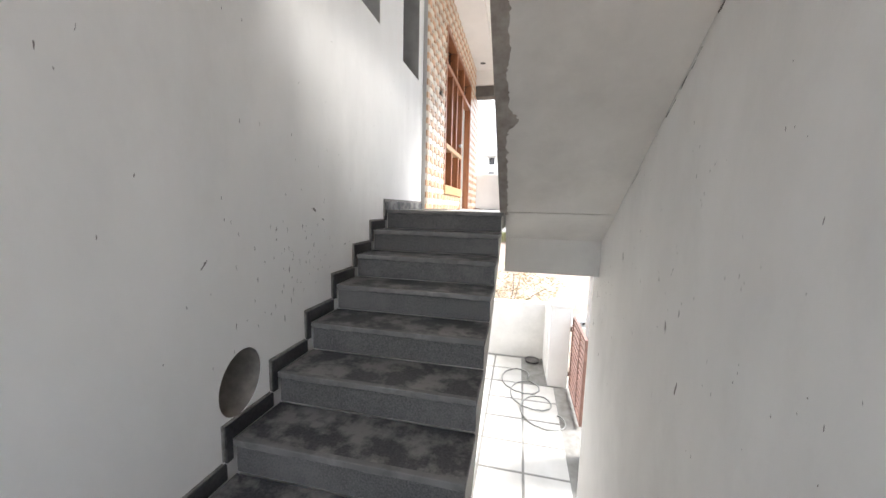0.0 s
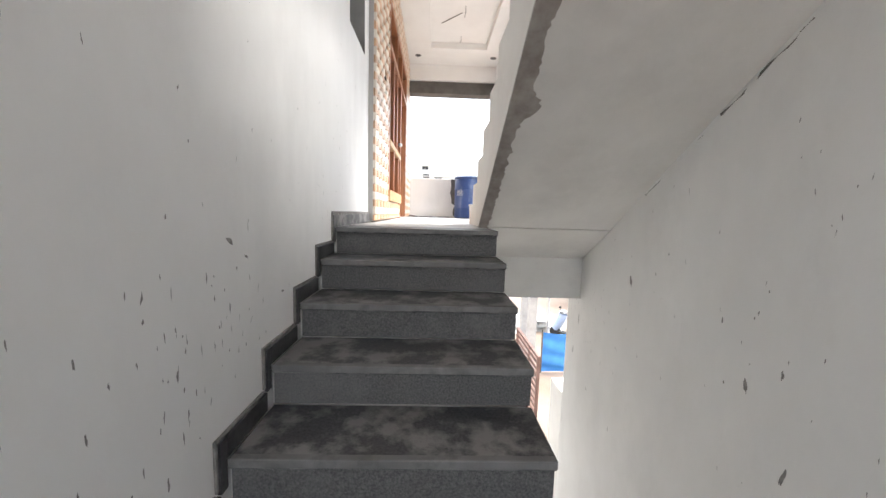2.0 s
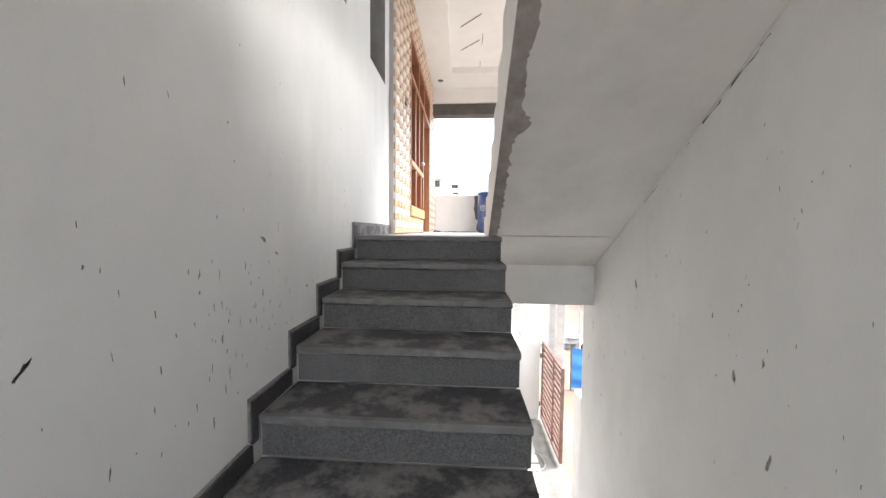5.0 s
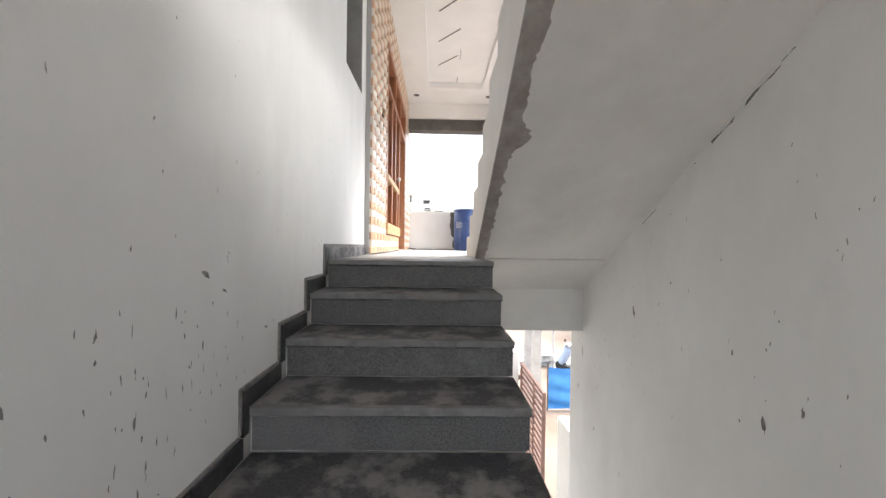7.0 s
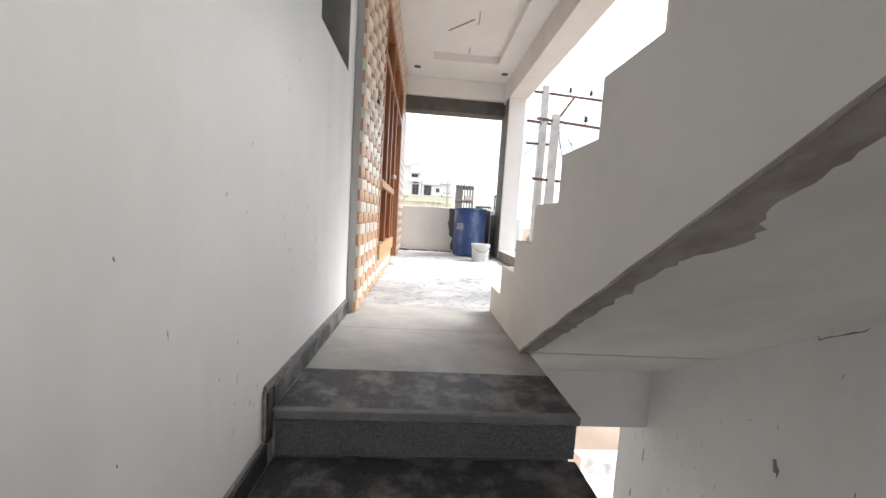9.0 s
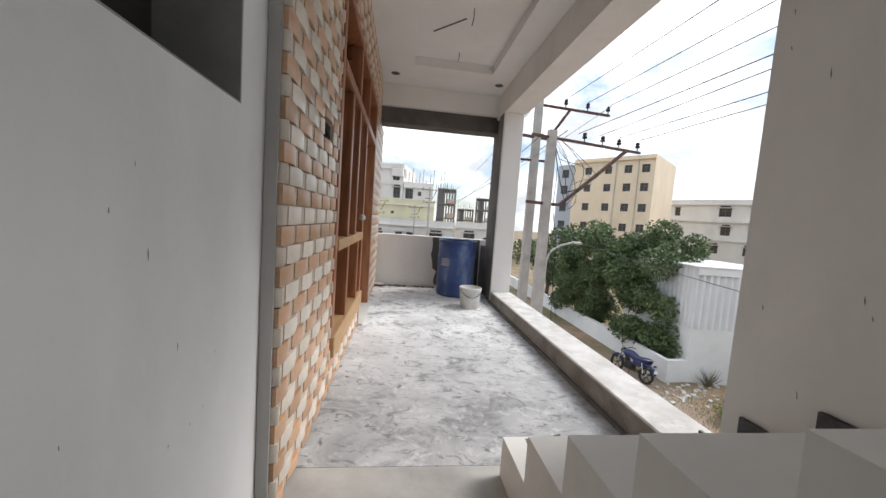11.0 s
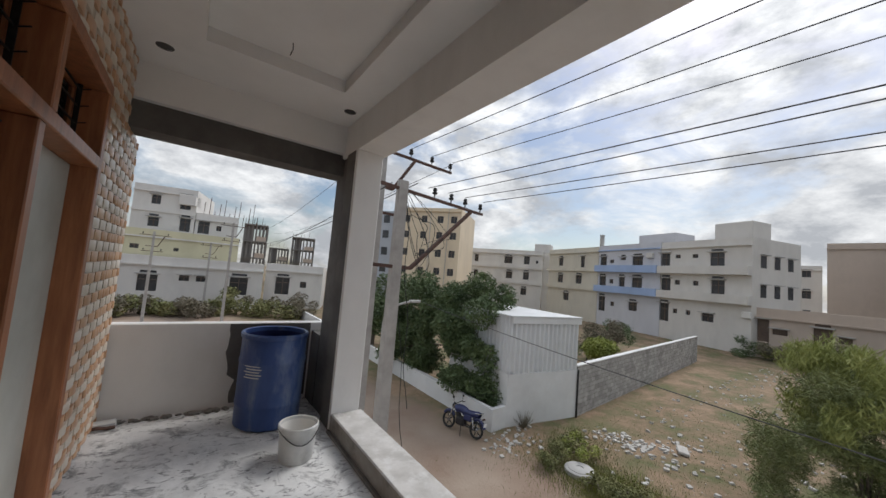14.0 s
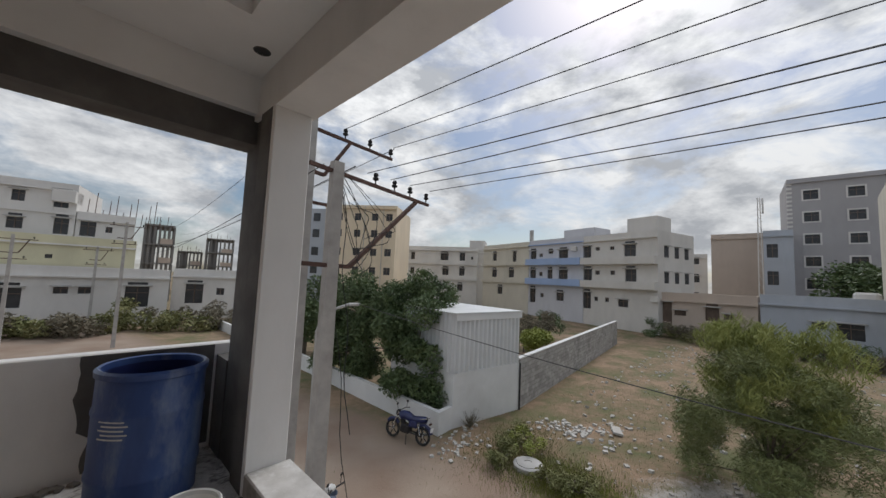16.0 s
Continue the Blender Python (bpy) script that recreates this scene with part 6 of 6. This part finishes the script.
for k, y in enumerate((2.38, 3.08, 3.80)):
    tagged(part("filler_line", Geo().box(-0.23, -0.010, 0, 0.23, 0.012, 0.002, 0, pose(0.86, y, 3.2975, 0, 0, -46)), cement), "grey filler stroke in the ceiling tray", "structure", kind="structure")
for x, y, l_ in ((1.06, 3.45, 0.16), (1.06, 4.38, 0.10)):
    tagged(part("ceiling_wire", Geo().path([(x, y, 3.30), (x + 0.004, y, 3.30 - l_ * 0.5), (x - 0.01, y + 0.01, 3.30 - l_)], 0.004, 5), rubber), "short electric wire hanging from the ceiling", "wire")

# plastic sheet and cloth left on the upper flight
random.seed(51)
def heap(name, label, cx, cy, z, sx, sy, h, mat, seed, category):
    n, vs, fs = 18, [], []
    for j in range(n + 1):
        for i in range(n + 1):
            u, v = i / n * 2 - 1, j / n * 2 - 1
            r = min(1.0, (u * u + v * v) ** 0.5)
            e = max(0.0, 1 - r ** 2.2)
            fold = 0.55 + 0.45 * noise.noise((u * 2.6 + seed, v * 2.6, seed)) + 0.5 * abs(noise.noise((u * 5 + seed, v * 6, 2)))
            vs.append((cx + u * sx * (1 + 0.15 * noise.noise((u * 3, v * 3, seed + 4))), cy + v * sy, z + 0.001 + h * e * fold))
    for j in range(n):
        for i in range(n):
            a = j * (n + 1) + i
            fs.append((a, a + 1, a + n + 2, a + n + 1))
    return tagged(part(name, Geo().add(vs, fs), mat, smooth=True), label, category)


heap("plastic_bag", "crumpled black plastic sheet on the bottom stair tread", 1.78, 1.255, R3, 0.27, 0.125, 0.11, black_plastic, 3, "plastic sheet")
heap("cloth", "muddy grey-brown cloth dropped on the stair tread", 1.24, 1.25, R3, 0.12, 0.125, 0.09, cloth_brown, 8, "cloth")

# ---- marks on the stair walls ----
def chips(x, face, spots, mat, name, label):
    """Thin chipped spots just proud of the wall at x; face is the way it looks."""
    g = Geo()
    for y, z, w, h, lean in spots:
        n = 12
        ring = []
        for i in range(n):
            a = 2 * math.pi * i / n
            rr = 0.4 + 0.75 * random.random()
            ring.append((x + face * 0.0015, y + math.cos(a) * w * 0.75 * rr * (1 - 0.5 * math.sin(a) ** 2) + math.sin(a) * h * lean, z + math.sin(a) * h * rr))
        g.add(ring, [tuple(range(n))])
    return tagged(part(name, g, mat), label, "wall marks", kind="stuff")


random.seed(61)
left = [(-1.154, 0.005, 0.02, 0.02, -0.9), (-1.057, -0.057, 0.014, 0.012, -0.9), (-1.492, -0.1, 0.006, 0.018, 0.1), (-1.533, -0.084, 0.003, 0.012, 0), (-1.492, -0.153, 0.005, 0.009, 0.2), (-1.397, -0.203, 0.003, 0.01, 0), (-1.397, -0.322, 0.007, 0.028, 0.1), (-1.366, -0.446, 0.005, 0.019, 0.1), (-1.448, -0.405, 0.004, 0.016, 0.1), (-1.333, -0.401, 0.003, 0.019, 0), (-1.162, -0.209, 0.004, 0.024, 0), (-1.117, -0.09, 0.005, 0.011, 0), (-0.776, -0.244, 0.021, 0.006, -0.5)]
left += [(-1.273, 0.115, 0.002, 0.01, 0), (-1.92, -0.219, 0.011, 0.03, 0.5), (-1.812, -0.04, 0.005, 0.007, 0), (-1.775, -0.519, 0.004, 0.022, 0.1), (-1.447, -0.589, 0.006, 0.026, 0)]
for _ in range(70):
    left.append((random.uniform(-2.9, 0.3), random.uniform(-0.75, 1.1), random.uniform(0.002, 0.004), random.uniform(0.004, 0.016), random.uniform(-0.2, 0.2)))
for _ in range(60):
    left.append((random.gauss(-1.25, 0.28), random.gauss(-0.3, 0.16), random.uniform(0.002, 0.0045), random.uniform(0.005, 0.022), random.uniform(-0.15, 0.15)))
for _ in range(60):
    left.append((random.uniform(-0.3, 1.1), random.gauss(0.35, 0.3), random.uniform(0.0015, 0.003), random.uniform(0.004, 0.02), 0.0))
left = [s for s in left if s[1] > RISE / GO * s[0] + 0.14 and s[1] < 1.48]
chips(0.0, 1, left, scuff, "scuff_marks", "small brown chips and drips on the white wall")
right = [(0.228, -0.355, 0.02, 0.055, 0.1), (-0.781, -0.298, 0.007, 0.013, 0), (-0.765, -0.329, 0.006, 0.01, 0), (-0.643, -0.694, 0.006, 0.01, 0), (-0.817, -0.193, 0.005, 0.01, 0), (1.066, -0.898, 0.01, 0.06, 0), (1.155, -1.249, 0.012, 0.05, 0), (0.807, -1.494, 0.010, 0.028, 0), (-0.156, -0.106, 0.007, 0.012, 0), (0.382, -1.628, 0.006, 0.025, 0), (-0.917, -0.53, 0.010, 0.025, 0), (-0.76, -0.655, 0.016, 0.036, 0.2), (-0.973, -0.943, 0.017, 0.05, -0.2), (-0.596, -0.389, 0.009, 0.022, 0)]
for _ in range(110):
    right.append((random.uniform(-2.6, 1.2), random.uniform(-1.2, 0.6), random.uniform(0.002, 0.004), random.uniform(0.004, 0.018), random.uniform(-0.2, 0.2)))
for _ in range(40):
    right.append((random.gauss(0.9, 0.25), random.gauss(-0.85, 0.3), random.uniform(0.002, 0.004), random.uniform(0.006, 0.026), 0.0))
right = [s for s in right if s[1] < sl(s[0]) - 0.08]
for y, w in ((-0.51, 0.05), (0.07, 0.055), (-0.72, 0.06), (-0.32, 0.012), (-1.05, 0.05), (-0.83, 0.02)):
    right.append((y, sl(y) - 0.022, 0.005, w, -1.45))
chips(2.12, -1, right, scuff, "scuff_marks", "brown chips, drips and crack lines on the white wall")
chips(2.12, -1, [(random.uniform(0.2, 1.3), random.uniform(0.5, 2.4), 0.004, random.uniform(0.01, 0.03), 0.1) for _ in range(16)], scuff, "scuff_marks", "dark chips on the end of the stair wall")

# round pipe hole in the stair wall
HC, HR = (-1.76, -0.79), (0.125, 0.15)
hp = Geo()
n = 32
for i in range(n):
    a, b = 2 * math.pi * i / n, 2 * math.pi * (i + 1) / n
    def sq(t):
        c, s = math.cos(t), math.sin(t)
        k = 0.17 / max(abs(c), abs(s))
        return HC[0] + c * k, HC[1] + s * k
    el = lambda t: (HC[0] + HR[0] * math.cos(t) - 0.25 * HR[1] * math.sin(t) * -0.6, HC[1] + HR[1] * math.sin(t))
    (ea, fa), (eb, fb), (sa, ta), (sb_, tb) = el(a), el(b), sq(a), sq(b)
    hp.add([(0, ea, fa), (0, eb, fb), (0, sb_, tb), (0, sa, ta)], [(0, 1, 2, 3)])
    hp.add([(0, ea, fa), (0, eb, fb), (-0.2, eb, fb), (-0.2, ea, fa)], [(0, 1, 2, 3)])
tagged(part("pipe_hole_surround", hp, plaster), "white putty round the pipe hole", "structure", kind="structure")
hg = Geo()
vs, fs = [], []
for k in range(7):
    f = 1 - 0.10 * k
    for i in range(n):
        t = 2 * math.pi * i / n
        vs.append((-0.004 - 0.19 * (k / 6) ** 0.5 , HC[0] + f * (HR[0] * math.cos(t) + 0.15 * HR[1] * math.sin(t)) * 0.995, HC[1] + f * HR[1] * math.sin(t) * 0.995))
    if k:
        o = (k - 1) * n
        fs += [(o + i, o + (i + 1) % n, o + n + (i + 1) % n, o + n + i) for i in range(n)]
fs.append(tuple(range(6 * n, 7 * n)))
tagged(part("pipe_hole", hg.add(vs, fs), hole_dark, smooth=True), "round hole hacked into the wall for a pipe", "structure", kind="structure")
# skirting of the landing
structure("baseboard", Geo().box(0.001, 0.0, 0.0, 0.016, 1.155, 0.078, 0.002), granite, "dusty granite skirting along the landing wall")
structure("trim_cement", Geo().box(0.001, -0.05, 0.0785, 0.012, 1.155, 0.10), scuff, "rough cement line above the skirting")

# ---- forecourt below the stair ----
structure("floor_court", Geo().box(-1.5, 1.0, COURT - 0.3, 2.55, 6.6, COURT - 0.008), grout, "cement bed of the paved forecourt")
wb = structure("wall_boundary", Geo().box(-1.5, 6.38, COURT - 0.007, 2.0, 6.58, -2.47).box(2.0, 5.36, COURT - 0.007, 2.2, 6.58, -2.47), plaster_warm, "cream plastered boundary wall of the forecourt")
pil = thing("gate_pillar", "square cream gate pillar with a flat cap", "pillar", (2.23, 5.10, COURT - 0.007))
part("shaft", Geo().box(-0.22, -0.22, 0, 0.22, 0.22, 1.88, 0.01), plaster_warm, pil)
part("cap", Geo().box(-0.25, -0.25, 1.881, 0.25, 0.25, 1.95, 0.01), plaster_warm, pil)
gate = thing("gate", "brown painted steel gate of slats, standing open", "gate", (2.5, 4.86, COURT))
GL = 1.5
part("gate_frame", Geo().box(-0.025, -0.05, 0.06, 0.025, 0.0, 1.72).box(-0.025, -GL, 0.06, 0.025, -GL + 0.05, 1.72).box(-0.024, -GL + 0.051, 1.67, 0.024, -0.051, 1.719).box(-0.024, -GL + 0.051, 0.061, 0.024, -0.051, 0.11), gate_paint, gate)
for k in range(13):
    z = 0.17 + 0.115 * k
    part("slat", Geo().box(-0.012, -GL + 0.051, z, 0.012, -0.051, z + 0.062), gate_paint, gate)
part("gate_brace", Geo().box(-0.02, -GL * 0.62, 0.111, 0.02, -GL * 0.62 + 0.04, 1.669), gate_paint, gate)
for z in (0.35, 1.4):
    part("hinge", Geo().tube((-0.04, 0.02, z - 0.05), (-0.04, 0.02, z + 0.05), 0.016, n=8), rust_iron, gate)
pil2 = thing("gate_pillar", "low cream pillar at the near side of the gate", "pillar", (2.66, 2.25, COURT - 0.2))
part("shaft", Geo().box(-0.2, -0.4, 0, 0.2, 0.4, 1.9, 0.01), plaster_warm, pil2)
hose = []
for i in range(80):
    t = i / 79
    a = t * 3.2 * 2 * math.pi
    r = 0.42 + 0.16 * math.sin(3.1 * t * 6.28)
    hose.append((1.25 + 0.75 * t + r * math.cos(a) * 0.8, 5.1 - 1.9 * t + r * math.sin(a), COURT + 0.016 + 0.012 * (i % 3 == 0)))
tagged(part("hose", Geo().path(hose, 0.014, 6), hose_mat, smooth=True), "grey garden hose lying in loose loops on the paving", "hose")
tagged(part("basin", Geo().lathe(1.72, 6.12, [(0.0, COURT), (0.17, COURT), (0.2, COURT + 0.05), (0.19, COURT + 0.06), (0.16, COURT + 0.03), (0.0, COURT + 0.025)], 22), cement, smooth=True), "shallow mortar-crusted basin by the boundary wall", "basin")
# outside the gate
def sheet_heap(name, label, cx, cy, sx, sy, h, mat, seed, category):
    return heap(name, label, cx, cy, GROUND, sx, sy, h, mat, seed, category)


# tarpaulin tied between two short posts
tarpaulin = thing("tarpaulin", "bright blue tarpaulin hung in folds between two posts", "tarpaulin", (4.3, 7.0, GROUND))
TN, TM, sheet = 16, 20, Geo()
for back in (0.0, 0.012):
    vs, fs = [], []
    for j in range(TM + 1):
        for i in range(TN + 1):
            u, v = i / TN, j / TM
            sag = -0.05 * math.sin(math.pi * u) * v
            fold = 0.035 * math.sin(v * 17 + 2.0 * u) * (1 - 0.4 * v) + 0.03 * noise.noise((u * 4, v * 9, 5))
            vs.append((-0.52 + 1.04 * u, fold + back, 0.04 + 1.14 * v + sag))
    for j in range(TM):
        for i in range(TN):
            a = j * (TN + 1) + i
            fs.append((a, a + 1, a + TN + 2, a + TN + 1))
    sheet.add(vs, fs)
part("sheet", sheet, tarp, tarpaulin, "bright blue plastic sheet", smooth=True)
for x in (-0.54, 0.54):
    part("post", Geo().tube((x, 0.0, 0.0), (x, 0.02, 1.25), 0.022, n=8), bark, tarpaulin)
for i, (dx, dy, dz) in enumerate(((-0.9, 0.1, 0), (-0.3, -0.2, 0), (0.3, 0.15, 0), (0.9, -0.1, 0), (-0.55, 0.0, 0.22), (0.05, 0.0, 0.22), (0.6, 0.05, 0.22), (-0.2, 0.05, 0.44), (0.35, 0.0, 0.44))):
    heap("sack", "full white cement sack piled by the lane", 4.4 + dx, 10.6 + dy, GROUND + dz, 0.42, 0.32, 0.34, white_plastic, 15 + i, "sack")
sheet_heap("sand_mound", "pile of pale sand by the lane", 4.9, 4.9, 1.0, 1.1, 0.45, rubble_mat, 19, "sand")
random.seed(71)
tree("straw_bush", "dry straw-coloured brush behind the boundary wall", (0.9, 9.3, GROUND), clump_set(9, 1.4, 0.8, 0.6, 2.2, 0.5, 0.8), surface("straw", (0.30, 0.24, 0.13), (0.42, 0.34, 0.20), 2, 0.9, bump=0.0), 0.10, 0.04, 3000, thin=0.12, category="shrub")

# ---- repeated pieces ----
house_wall = bpy.data.objects["wall_tile_backing"]
near = [b for b in BRICKS if b[5]]
rest = [b for b in BRICKS if not b[5]]
counts = {"strip": 0, "brick": 0}
extra = []
for b in near:
    kind, y, z, w, h, _ = b
    nm = "strip" if kind == "strip" else "brick"
    if counts[nm] >= 300:
        extra.append(b)
        continue
    counts[nm] += 1
    ob = new(nm, get_mesh(kind, w, h))
    ob.parent = house_wall
    ob.location = (BXF + 0.0005, y, z)
for kind in ("tan", "cream", "strip"):
    g = Geo()
    for kd, y, z, w, h, _ in rest + extra:
        if kd == kind:
            me = get_mesh(kd, w, h)
            g.add([(p.co.x + BXF + 0.0005, p.co.y + y, p.co.z + z) for p in me.vertices], [tuple(p.vertices) for p in me.polygons])
    if g.v:
        ob = part("brick_field", g, {"tan": tile_tan, "cream": tile_cream, "strip": tile_strip}[kind], house_wall, smooth=True)
        tagged(ob, kind="stuff")
court = bpy.data.objects["floor_court"]
tile_me = Geo().box(-0.335, -0.335, 0.0, 0.335, 0.335, 0.008, 0.003).data("paving_tile", court_tile)
for i in range(-4, 2):
    for j in range(-1, 7):
        y = 2.01 + 0.71 * j + 0.355
        x = 1.46 + 0.71 * i + 0.355
        if 1.0 < y - 0.33 and y + 0.33 < 6.38 and x + 0.33 < 2.5 and not (x + 0.335 > 2.0 and y + 0.335 > 4.86):
            ob = new("paving_tile", tile_me)
            ob.parent = court
            ob.location = (x, y, COURT - 0.0078)
